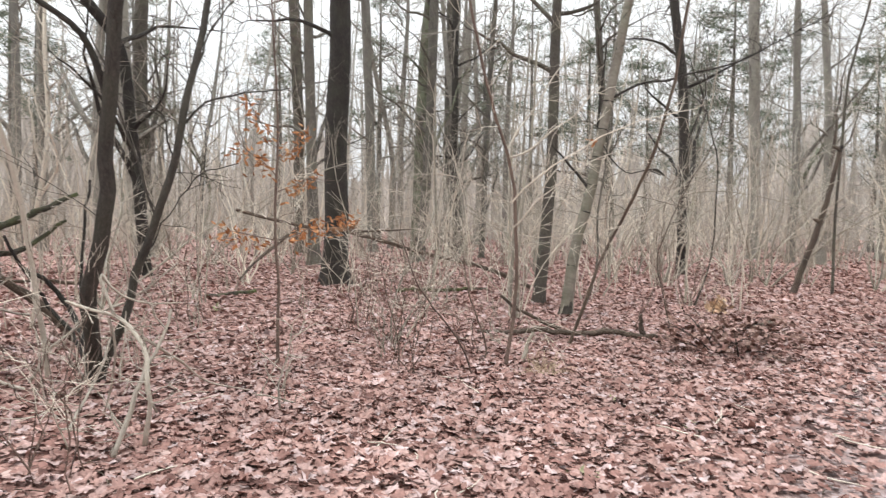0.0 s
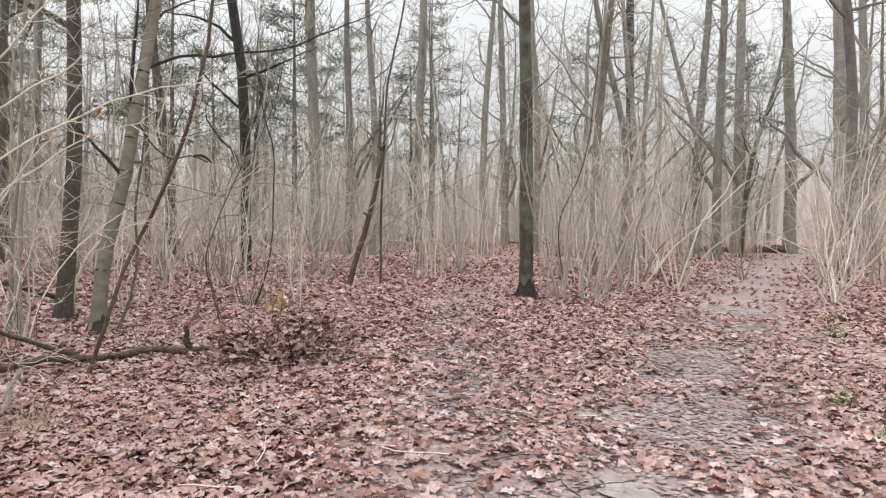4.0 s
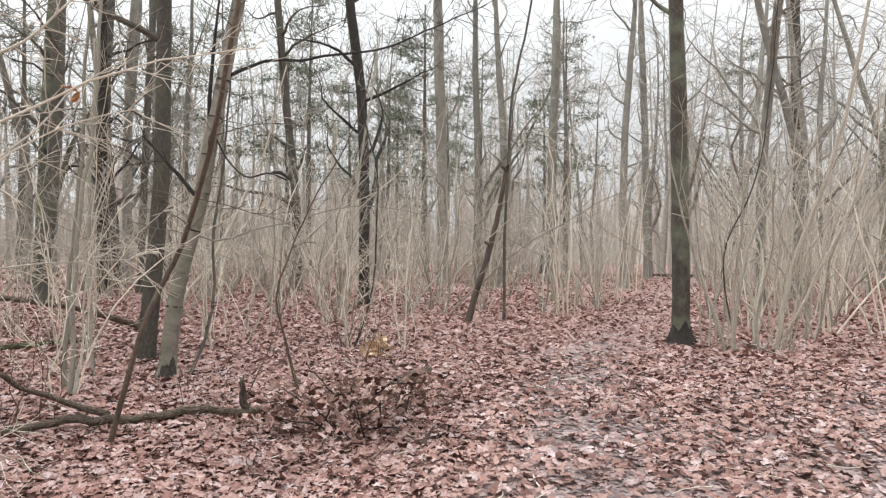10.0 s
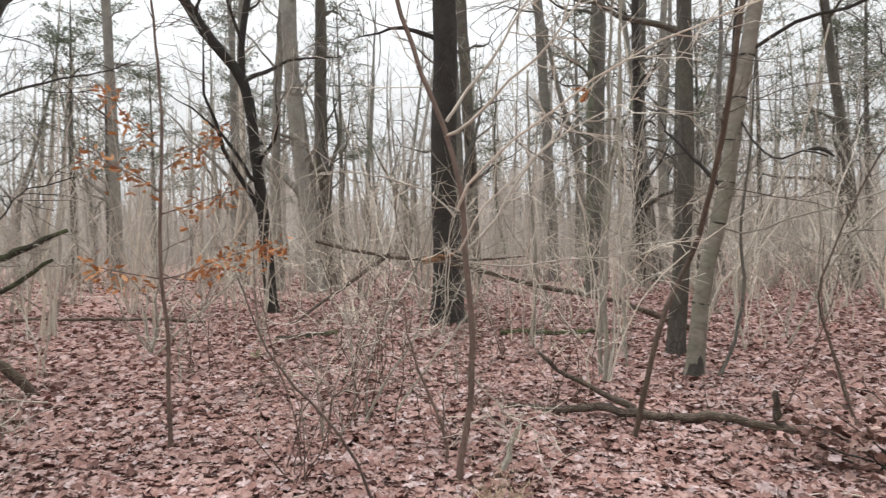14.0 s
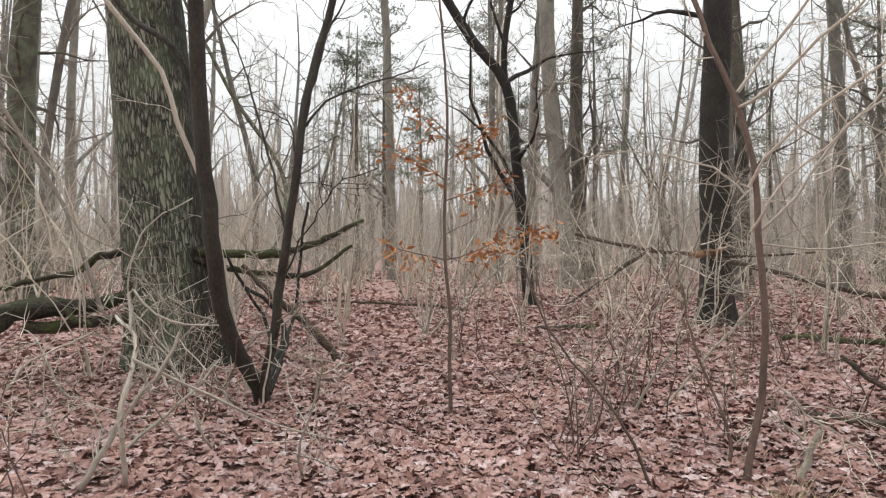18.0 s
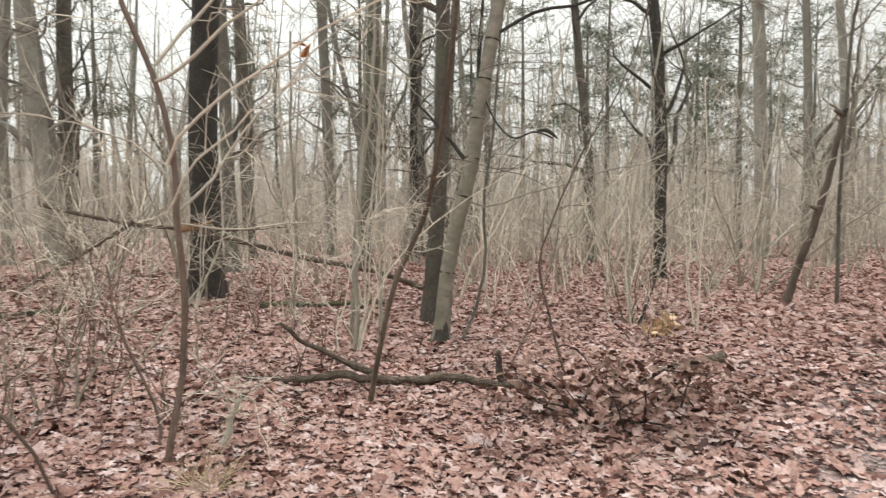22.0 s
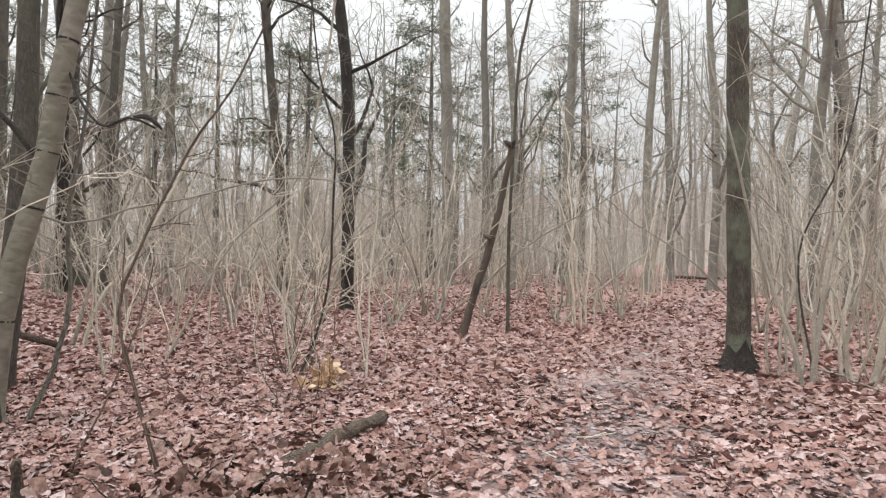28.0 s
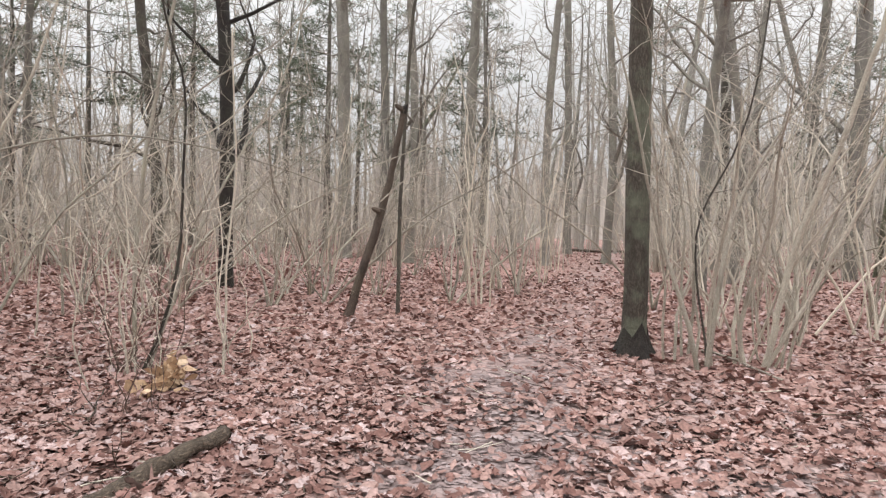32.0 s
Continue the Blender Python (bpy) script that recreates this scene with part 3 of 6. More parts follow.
def trail_share(xy):
    """How far a place is trodden: 1 on the trails, 0 away from them."""
    out = np.zeros(len(xy))
    for line, half, most in ((TRAIL_A, 1.6, 1.0), (TRAIL_B, 1.25, 0.84)):
        for s in range(0, len(xy), 20000):
            d = np.sqrt(((xy[s : s + 20000, None, :] - line[None]) ** 2).sum(-1)).min(1)
            if most < 1:
                d = d + np.clip((xy[s : s + 20000, 1] - 11) / 6, 0, 1) * 0.5
            out[s : s + 20000] = np.maximum(out[s : s + 20000], most * np.clip(1.2 - d / half * 0.85, 0, 1))
    x, y = xy[:, 0], xy[:, 1]
    drift = 0.5 + 0.25 * np.sin(x * 2.3 + 1.1 * np.sin(y * 1.7)) + 0.25 * np.sin(y * 2.9 + 1.3 * np.sin(x * 1.9 + 2))
    # between the two trails, before they part, the leaves are half trodden too
    fork = np.clip(1.3 - np.hypot((x - 2.0) / 2.0, (y - 5.0) / 6.0), 0, 0.68) * 1.1
    return np.clip(np.maximum(out, fork) * (0.66 + 0.48 * drift), 0, 1)


def lie(x, y):
    """The height of the forest floor."""
    return 0.018 * np.sin(x * 1.3 + 0.7) * np.cos(y * 1.1) + 0.012 * np.sin(x * 3.1 + y * 2.3) + 0.008 * np.sin(x * 6.7 - y * 5.9)


def build_ground():
    fine = np.arange(-16, 14.01, 0.25)
    fx = np.concatenate([[-900, -400, -200, -120], np.arange(-80, -16, 2.0), fine, np.arange(16, 81, 2.0), [120, 200, 400, 900]])
    fine = np.arange(-8, 24.01, 0.25)
    fy = np.concatenate([[-900, -400, -200, -120], np.arange(-80, -8, 2.0), fine, np.arange(26, 91, 2.0), [120, 200, 400, 900]])
    gx, gy = np.meshgrid(fx, fy, indexing="ij")
    nx, ny = gx.shape
    share = trail_share(np.stack([gx.ravel(), gy.ravel()], -1))
    share = np.clip(share * 0.85, 0, 1)
    gz = lie(gx, gy).ravel() - 0.02 * share
    v = np.stack([gx.ravel(), gy.ravel(), gz], -1)
    i, j = np.meshgrid(np.arange(nx - 1), np.arange(ny - 1), indexing="ij")
    a = (i * ny + j).ravel()
    f = np.stack([a, a + ny, a + ny + 1, a + 1], -1)
    me = bpy.data.meshes.new("ground")
    me.vertices.add(len(v))
    me.vertices.foreach_set("co", v.ravel())
    me.loops.add(f.size)
    me.loops.foreach_set("vertex_index", f.ravel())
    me.polygons.add(len(f))
    me.polygons.foreach_set("loop_start", np.arange(len(f)) * 4)
    me.polygons.foreach_set("use_smooth", np.ones(len(f), bool))
    me.attributes.new("trodden", "FLOAT", "POINT").data.foreach_set("value", share)
    me.update(calc_edges=True)
    me.materials.append(GROUND)
    tagged(new("ground", me), "forest floor under fallen leaves with muddy trails", "ground", kind="structure")


build_ground()


def scatter(n, x0, x1, y0, y1):
    """Random places over a stretch of ground, thinning out past its edges."""
    return np.stack([rng.uniform(x0, x1, n) + rng.normal(0, 0.07 * (x1 - x0), n), rng.uniform(y0, y1, n) + rng.normal(0, 0.07 * (y1 - y0), n)], -1)


def build_litter():
    """Layer upon layer of leaves, thickest where one walks, thinning out into the wood."""
    oak = np.concatenate([scatter(19000, -5, 5, 1, 11), scatter(7000, -8, -1, -2, 6)])
    maple = np.concatenate([scatter(9000, -5, 5, 1, 10), scatter(4500, -8, -1, -2, 6)])
    slim = np.concatenate([scatter(15000, -16, 12, -6, 22), scatter(9000, -9, 3, 5, 14), scatter(9000, 4, 11, -1, 12)])
    small = np.concatenate([scatter(26000, -11, 8, -2, 16), scatter(16000, -4.5, 3, 2.5, 10)])
    beyond = np.concatenate([scatter(36000, -14, 12, 9, 25), scatter(22000, -18, -6, -6, 12)])
    far = np.concatenate([scatter(22000, -40, 32, 22, 50), scatter(14000, -42, -16, -22, 22)])
    for xy, outline, lo, hi, tilt, curl in ((oak, LEAF_A, 0.06, 0.115, 0.22, 0.27), (maple, LEAF_MAPLE, 0.06, 0.12, 0.2, 0.27), (slim, LEAF_B, 0.06, 0.11, 0.24, 0.27),
                                            (small, LEAF_C, 0.035, 0.075, 0.28, 0.32), (beyond, LEAF_D, 0.08, 0.13, 0.36, 0.35), (far, LEAF_D, 0.11, 0.19, 0.36, 0.35)):
        share = trail_share(xy)
        pool = np.hypot((xy[:, 0] - 2.05) / 0.3, (xy[:, 1] - 3.16) / 0.45)
        share = np.where(pool < 1, 1.0, share)
        xy = xy[rng.uniform(0, 1, len(xy)) > share * (0.74 + 0.24 * share)]
        z = lie(xy[:, 0], xy[:, 1]) + rng.uniform(0.006, 0.034, len(xy))
        me = leaves("fallen_leaves", np.column_stack([xy, z]), rng.uniform(lo, hi, len(xy)), LITTER, outline, tilt, curl)
        tagged(new("fallen_leaves", me), "dry reddish-brown fallen leaves covering the forest floor", "fallen leaves", kind="stuff")
    xy = np.concatenate([scatter(60000, -1.0, 6, -0.5, 11), scatter(15000, -0.8, 4, 7, 24), scatter(12000, 5, 22, 9, 36)])
    share = trail_share(xy)
    pool = np.hypot((xy[:, 0] - 2.05) / 0.3, (xy[:, 1] - 3.16) / 0.45)
    xy = xy[(rng.uniform(0, 1, len(xy)) < share) & (pool > rng.uniform(0.1, 0.9, len(xy)))]
    z = lie(xy[:, 0], xy[:, 1]) - 0.014 + rng.uniform(0.0, 0.011, len(xy))
    me = leaves("trodden_leaves", np.column_stack([xy, z]), rng.uniform(0.03, 0.07, len(xy)), TRODDEN, LEAF_C, 0.07, 0.1)
    tagged(new("trodden_leaves", me), "flattened greyish wet leaves trodden into the trail", "fallen leaves", kind="stuff")


build_litter()

# ---- the trees that stand beside the glade ----
slim_tree = tree("slim_tree", [(2.42, 13.0, 0), (2.39, 13.0, 2.2), (2.33, 13.0, 4.6)], 0.15, 0.13, 15, BARK_SLIM, "slim grey-green tree with a dark flared foot beside the trail", 14, 0.4, 2.8, 7, 0.12, 18, dead_shoots=10, forks=0)[0]


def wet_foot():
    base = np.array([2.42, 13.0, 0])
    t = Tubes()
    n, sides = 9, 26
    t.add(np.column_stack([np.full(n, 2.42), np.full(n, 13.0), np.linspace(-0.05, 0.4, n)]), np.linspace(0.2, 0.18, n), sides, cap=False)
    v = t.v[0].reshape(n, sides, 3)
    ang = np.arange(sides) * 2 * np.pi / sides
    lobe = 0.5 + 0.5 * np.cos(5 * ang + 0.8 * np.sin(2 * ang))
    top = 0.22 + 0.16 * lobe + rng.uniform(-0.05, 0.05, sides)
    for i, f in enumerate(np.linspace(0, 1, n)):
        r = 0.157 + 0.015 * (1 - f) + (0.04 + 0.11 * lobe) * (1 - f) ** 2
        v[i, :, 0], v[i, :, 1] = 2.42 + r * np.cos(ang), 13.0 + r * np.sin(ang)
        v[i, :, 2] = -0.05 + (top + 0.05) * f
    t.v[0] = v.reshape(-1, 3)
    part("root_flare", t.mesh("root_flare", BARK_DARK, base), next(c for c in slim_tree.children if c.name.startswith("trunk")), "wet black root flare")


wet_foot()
tree("tree", [(-5.05, 9.1, 0), (-4.9, 9.2, 2.4), (-4.88, 9.2, 4.7)], 0.120, 0.096, 14, BARK_UMBER, "straight grey-brown tree beside a leaning pale one", 17, 0.36, 2.6, 7, 0.45, 14, dead_shoots=8, forks=0)
tree("forked_tree", [(-5.32, 18.3, 0), (-5.36, 18.3, 3.4), (-5.45, 18.3, 5.7), (-5.75, 18.2, 8.1)], 0.152, 0.136, 17, BARK_DARK, "dark tree with a forked foot in the thicket", 17, 0.17, 3.0, 7, 0.5)
tree("tree", [(-9.95, 23.4, 0), (-10.0, 23.4, 3.1), (-10.4, 23.2, 7.3), (-10.65, 23.1, 10.3)], 0.176, 0.136, 19, BARK_UMBER, "dark tree behind pale stems", 17, 0.17, 3.2, 7)
tree("tree", [(-6.1, 31, 0), (-6.2, 31, 4.5), (-6.35, 31, 8.6), (-6.5, 31, 12.4)], 0.264, 0.240, 20, BARK_HAZY_GREY, "stout grey tree in the thicket", 17, 0.17, 3.6, 7)
tree("tree", [(10.9, 37, 0), (10.85, 37, 8), (10.7, 37, 14)], 0.240, 0.240, 21, BARK_UMBER, "dark straight tree behind the thicket", 17, 0.17, 3.4, 7)
tree("tree", [(17.6, 38, 0), (17.55, 38, 7.6), (17.5, 38, 13.8)], 0.296, 0.248, 21, BARK_HAZY_GREY, "tall grey tree beside the trail's bend", 17, 0.17, 3.4, 7)
tree("tree", [(20.5, 37.5, 0), (20.4, 37.5, 6), (20.1, 37.6, 11.5)], 0.336, 0.288, 20, BARK_HAZY_GREY, "stout grey tree beside the trail", 17, 0.17, 3.4, 7)
tree("tree", [(4.1, 43, 0), (3.9, 43, 8), (3.6, 43, 15.5)], 0.232, 0.200, 20, BARK_HAZY_GREY, "slender tree beyond the trail's end", 17, 0.17, 3.2, 7)
tree("tree", [(14.2, 35.6, 0), (14.3, 35.6, 7.2), (14.6, 35.5, 12.9)], 0.208, 0.184, 19, BARK_HAZY_GREY, "slender grey tree among pale stems", 17, 0.17, 3.2, 7)
tree("tree", [(-1.4, 36, 0), (-1.35, 36, 7.4), (-1.2, 36, 13.3)], 0.248, 0.224, 20, BARK_HAZY_GREY, "straight grey tree behind the thicket", 17, 0.17, 3.2, 7)
tree("tree", [(-15.3, 17.2, 0), (-15.25, 17.3, 3.4), (-15.1, 17.4, 8.5)], 0.192, 0.192, 18, BARK_MOSSY, "mossy green-stemmed tree deeper in the wood", 17, 0.17, 3.2, 7)
tree("leaning_tree", [(-17.7, 22.5, 0), (-17.8, 22.4, 4), (-17.8, 22.4, 10.2)], 0.240, 0.216, 19, BARK_GREY, "grey tree deeper in the wood", 17, 0.17, 3.2, 7)
tree("tree", [(-14.2, 20.2, 0), (-14.1, 20.3, 5.5), (-14.0, 20.4, 9.2)], 0.120, 0.112, 16, BARK_GREY, "thin grey tree deeper in the wood", 17, 0.17, 2.6, 7)
tree("dark_tree", [(-10.1, 8.45, 0), (-10.12, 8.45, 3.1), (-10.1, 8.5, 6.6)], 0.285, 0.235, 18, BARK_DARK, "big dark-barked tree with a fallen branch lodged against it", 17, 0.3, 3.8, 7, 0.55, 20, 0.04, dead_shoots=26, forks=0)
tree("forked_tree", [(-14.4, 6.1, 0), (-14.5, 5.8, 3.5), (-14.6, 5.4, 5.8), (-14.8, 4.8, 6.6), (-15.0, 4.1, 7.8)], 0.136, 0.120, 14, BARK_DARK, "dark leaning tree with a bent stem", 17, 0.17, 3.4, 7)
tree("tree", [(-14.35, 6.0, 0), (-14.5, 5.7, 4.2), (-14.65, 5.5, 6.2), (-14.6, 5.8, 8.5), (-14.5, 5.9, 10.5)], 0.080, 0.080, 15, BARK_DARK, "slim dark stem beside a leaning tree", 10, 0.42, 3.0, 7)
tree("tree", [(-22.0, 9.8, 0), (-22.15, 9.35, 4.3), (-22.25, 9.1, 7.4), (-22.3, 9.0, 10.5)], 0.264, 0.288, 19, BARK_HAZY_GREY, "stout tree with knotty bark in the open wood", 17, 0.17, 3.8, 7)
tree("tree", [(-14.2, 16.2, 0), (-14.0, 16.4, 4), (-13.95, 16.5, 9.4)], 0.176, 0.168, 18, BARK_GREY, "pale grey tree in the wood", 17, 0.17, 3.2, 7)
tree("tree", [(-20.2, 19.8, 0), (-20.4, 19.6, 7.3), (-20.6, 19.4, 12.3)], 0.224, 0.208, 19, BARK_HAZY_GREY, "grey tree deeper in the wood", 17, 0.17, 3.2, 7)
tree("tree", [(-15.4, 19.8, 0), (-15.45, 19.8, 6.4), (-15.5, 19.8, 10.5)], 0.176, 0.128, 18, BARK_DARK, "thin dark tree deeper in the wood", 17, 0.17, 3.0, 7)
tree("tree", [(-21.5, 16.6, 0), (-21.6, 16.4, 7.2), (-21.7, 16.2, 12)], 0.240, 0.240, 19, BARK_UMBER, "dark tree behind the big one", 17, 0.17, 3.2, 7)
tree("leaning_tree", [(-24.5, 10.9, 0), (-24.7, 10.4, 5), (-25.0, 9.6, 12)], 0.224, 0.216, 19, BARK_HAZY_GREY, "grey tree that leans in the open wood", 17, 0.17, 3.4, 7)
tree("tree", [(-18.6, -7.6, 0), (-18.6, -7.65, 4.7), (-18.7, -7.5, 9.2)], 0.368, 0.336, 18, BARK_MOSSY, "stout greenish tree behind the oak", 17, 0.17, 4.0, 7)
tree("tree", [(-9.0, -6.2, 0), (-9.0, -6.2, 3), (-9.0, -6.1, 5.2)], 0.240, 0.208, 18, BARK_MOSSY, "stout greenish tree deep in the wood", 17, 0.17, 4.0, 7)
tree("tree", [(-30, 3.6, 0), (-30.1, 3.5, 6), (-30.2, 3.2, 14)], 0.216, 0.192, 18, BARK_HAZY_GREY, "far grey tree in the open wood", 17, 0.17, 3.4, 7)
tree("tree", [(17.7, 27.7, 0), (17.55, 27.8, 5.8), (17.4, 27.9, 10.6)], 0.320, 0.280, 19, BARK_HAZY_GREY, "stout grey tree at the trail's edge", 17, 0.17, 3.6, 7)
tree("tree", [(-25, 11.5, 0), (-25.15, 11.2, 5.7), (-25.1, 11.2, 10.4)], 0.272, 0.256, 19, BARK_UMBER, "dark tree in the open wood", 17, 0.17, 3.4, 7)
tree("tree", [(-15.1, 12.0, 0), (-15.2, 11.9, 4), (-15.3, 11.8, 8.5)], 0.192, 0.152, 18, BARK_GREY, "grey tree behind the dark one", 17, 0.17, 3.2, 7)
tree("tree", [(-16.7, 22.2, 0), (-17.2, 21.9, 6.5), (-17.1, 22, 11.5)], 0.176, 0.152, 18, BARK_GREY, "leaning grey tree in the thicket", 17, 0.17, 3.2, 7)


def pale_leaning_tree():
    ob, line, rad = tree("leaning_tree", [(-3.92, 8.05, 0), (-3.79, 8.13, 1.21), (-3.62, 8.25, 2.04), (-3.5, 8.3, 2.94), (-3.36, 8.4, 3.9), (-3.2, 8.5, 5)], 0.095, 0.075, 10, BARK_SMOOTH,
                         "pale smooth-barked tree that leans and carries a long side limb", 9, 0.55, 2.2, 6, 0.65, 16, 0.04, forks=0)
    base = np.array(ob.location)
    t, w = Tubes(), Tubes()
    limb = spline([(-3.4, 8.38, 3.62), (-3.1, 8.55, 3.8), (-2.45, 8.96, 4.0), (-1.9, 9.31, 4.2), (-1.31, 9.68, 4.5), (-0.5, 10.2, 4.95)], 16)
    limb = crook(limb, 0.02)
    t.add(limb, np.linspace(0.022, 0.007, 16), 7)
    twigs_on(w, limb, 26, 0.9, 0.006, 0.9, -0.02, 3)
    twigs_on(w, limb, 30, 0.3, 0.005, 1.1, 0.03, 2)
    for a, b in (((-3.5, 8.3, 2.9), (-3.66, 8.26, 4.6)), ((-3.6, 8.22, 2.1), (-4.2, 8.0, 2.9))):
        s = wander(a, np.array(b) - np.array(a), np.linalg.norm(np.array(b) - np.array(a)), 9, 0.06)
        t.add(s, np.linspace(0.028, 0.012, 9), 6)
        twigs_on(w, s, 7, 0.7, 0.006)
    low = spline([(-3.66, 8.2, 1.7), (-3.48, 8.36, 1.62), (-3.13, 8.69, 1.78), (-2.76, 9.03, 1.9), (-2.47, 9.3, 2.04), (-2.12, 9.62, 2.13), (-1.65, 10.06, 2.1), (-1.09, 10.58, 1.95), (-0.7, 10.9, 1.8)], 18)
    arch, fine = Tubes(), Tubes()
    arch.add(low, np.linspace(0.012, 0.004, 18), 6)
    part("arching_branch", arch.mesh("arching_branch", BARK_PALE, base), ob, "thin pale arching branch")
    twigs_on(fine, low, 12, 0.5, 0.0045)
    tagged(part("arching_twigs", fine.mesh("arching_twigs", BARK_PALE, base), ob), kind="stuff")
    hang = spline([(-3.48, 8.32, 2.9), (-3.2, 8.2, 2.55), (-2.9, 8.1, 2.35), (-2.55, 8.0, 2.38), (-2.36, 8.0, 2.3)], 12)
    w.add(hang, np.linspace(0.012, 0.009, 12), 5)
    w.add(spline([(-2.55, 8.0, 2.39), (-2.42, 8.0, 2.38), (-2.3, 8.0, 2.29)], 6), [0.006, 0.018, 0.02, 0.02, 0.016, 0.006], 6)
    part("side_limb", t.mesh("side_limb", BARK_DARK, base), ob, "dark side limb")
    tagged(part("twigs", w.mesh("twigs", BARK_DARK, base), ob), kind="stuff")
    trunk = next(c for c in ob.children if c.name.startswith("trunk"))
    foot = Tubes()
    ring = np.linspace(0, 0.34, 9)
    run = np.array([[np.interp(h, line[:, 2], line[:, a]) for a in (0, 1)] + [h] for h in ring - 0.04])
    foot.add(run, np.interp(ring, [0, 0.1, 0.2, 0.34], [0.155, 0.118, 0.103, 0.088]), 16, 0.07, cap=False)
    part("wet_foot", foot.mesh("wet_foot", BARK_STEM, base), trunk, "dark wet mossy foot")
    for h in (1.02, 1.62, 2.3, 2.62, 2.94, 3.2, 3.6):
        band = Tubes()
        i = int(np.argmin(abs(line[:, 2] - h)))
        p, r = line[i], rad[i]
        way = line[i + 1] - line[i - 1]
        way /= np.linalg.norm(way)
        tall = rng.uniform(0.007, 0.018)
        band.add([p - way * tall, p - way * tall * 0.5, p + way * tall * 0.5, p + way * tall], [r * 0.96, r * 1.03, r * 1.035, r * 0.96], 14, 0.06)
        part("bark_scar", band.mesh("bark_scar", BARK_DARK, base), trunk, "dark ring-shaped bark scar")


pale_leaning_tree()


def old_oak():
    ob, line, rad = tree("oak_tree", [(-7.3, -0.35, 0), (-7.28, -0.5, 1.2), (-7.24, -0.58, 2.56), (-7.18, -0.8, 4.8)], 0.48, 0.43, 18, BARK_OAK, "thick old oak with deeply furrowed greenish bark", 12, 0.42, 5.0, 9, 0.5, 40, 0.035, roots=6, forks=0)
    base = np.array(ob.location)
    t, w = Tubes(), Tubes()
    for pts, r in (([(-7.0, -0.1, 1.4), (-7.25, 0.45, 1.35), (-7.55, 1.05, 1.42), (-7.65, 1.45, 1.55), (-7.75, 1.9, 1.8)], 0.06),
                   ([(-7.0, -0.1, 1.3), (-7.3, 0.6, 1.2), (-7.55, 1.1, 1.16), (-7.7, 1.75, 1.46)], 0.045),
                   ([(-7.1, -0.8, 1.45), (-7.0, -1.3, 1.3), (-6.85, -2.05, 0.95), (-6.8, -2.5, 0.9)], 0.05)):
        s = crook(spline(pts, 18), 0.022)
        t = Tubes()
        t.add(s, np.linspace(r, r * 0.5, 18) * rng.uniform(0.85, 1.2, 18), 9, 0.12)
        part("broken_limb", t.mesh("broken_limb", MOSSWOOD, base), ob, "broken dead limb with moss")
        twigs_on(w, s, 16, 0.45, 0.008)
    tagged(part("twigs", w.mesh("twigs", PALEWOOD, base), ob), kind="stuff")


old_oak()


def hanging_limb():
    ob = tagged(new("broken_bough"), "crooked dark bough with a broken stub hanging from the tree above", "branch")
    base = np.array([-4.74, -3.16, 2.69])
    ob.location = base
    t = Tubes()
    t.add(spline([(-7.8, -6.4, 3.4), (-6.2, -4.6, 2.9), (-5.2, -3.3, 2.75), (-5.06, -2.76, 3.0), (-5.28, -2.46, 3.3), (-5.44, -2.21, 3.62), (-5.5, -2.1, 3.75), (-5.58, -1.98, 3.82)], 26), np.linspace(0.11, 0.07, 26) * rng.uniform(0.9, 1.12, 26), 10, 0.1)
    part("bough", t.mesh("bough", BARK_DARK, base), ob)
    t = Tubes()
    t.add(spline([(-5.44, -2.22, 3.6), (-5.36, -2.34, 3.86), (-5.28, -2.46, 4.06), (-5.25, -2.3, 4.5), (-5.3, -1.9, 5.2)], 14), np.linspace(0.06, 0.03, 14), 9, 0.08)
    part("side_branch", t.mesh("side_branch", BARK_DARK, base), ob)


hanging_limb()


def shrub_stem(name, ctrl, r0, r1, material, label, twigs=14, length=0.6, category="shrub", go_on=2.0, lumps=0.05, group="", twig_r=0.005, twig_mat=None):
    """One woody stem with side twigs."""
    pts = [np.array(p, float) for p in ctrl]
    base = pts[0].copy()
    base[2] = 0
    pts[0][2] -= 0.05
    if go_on:
        pts.append(pts[-1] + (pts[-1] - pts[-2]) / np.linalg.norm(pts[-1] - pts[-2]) * go_on * 0.6 + np.array([0, 0, go_on * 0.4]))
    s = crook(spline(pts, 26), min(0.3 * r0, 0.008))
    ob = tagged(new(name), label, category, group)
    ob.location = base
    t, w = Tubes(), Tubes()
    t.add(s, np.linspace(r0, r1, 26), 8, lumps, 0.25)
    part("stem", t.mesh("stem", material, base), ob)
    if twigs:
        twigs_on(w, s, twigs, length, twig_r, 0.9, 0.04, 3, 0.3)
        tagged(part("twigs", w.mesh("twigs", twig_mat or material, base), ob), kind="stuff")
    return ob, s


bent_shrub, BENT_LINE = shrub_stem("shrub", [(-5.02, 0.99, 0), (-4.9, 0.92, 0.22), (-4.7, 0.83, 0.43), (-4.48, 0.72, 0.88), (-4.24, 0.7, 1.27), (-4.12, 0.7, 1.64), (-4.05, 0.69, 2.09), (-3.97, 0.7, 2.38), (-3.91, 0.7, 2.72), (-3.86, 0.69, 3.01), (-3.81, 0.68, 3.34)], 0.07, 0.046, BARK_STEM, "dark bent stem that rises beside the oak", 10, 0.7)
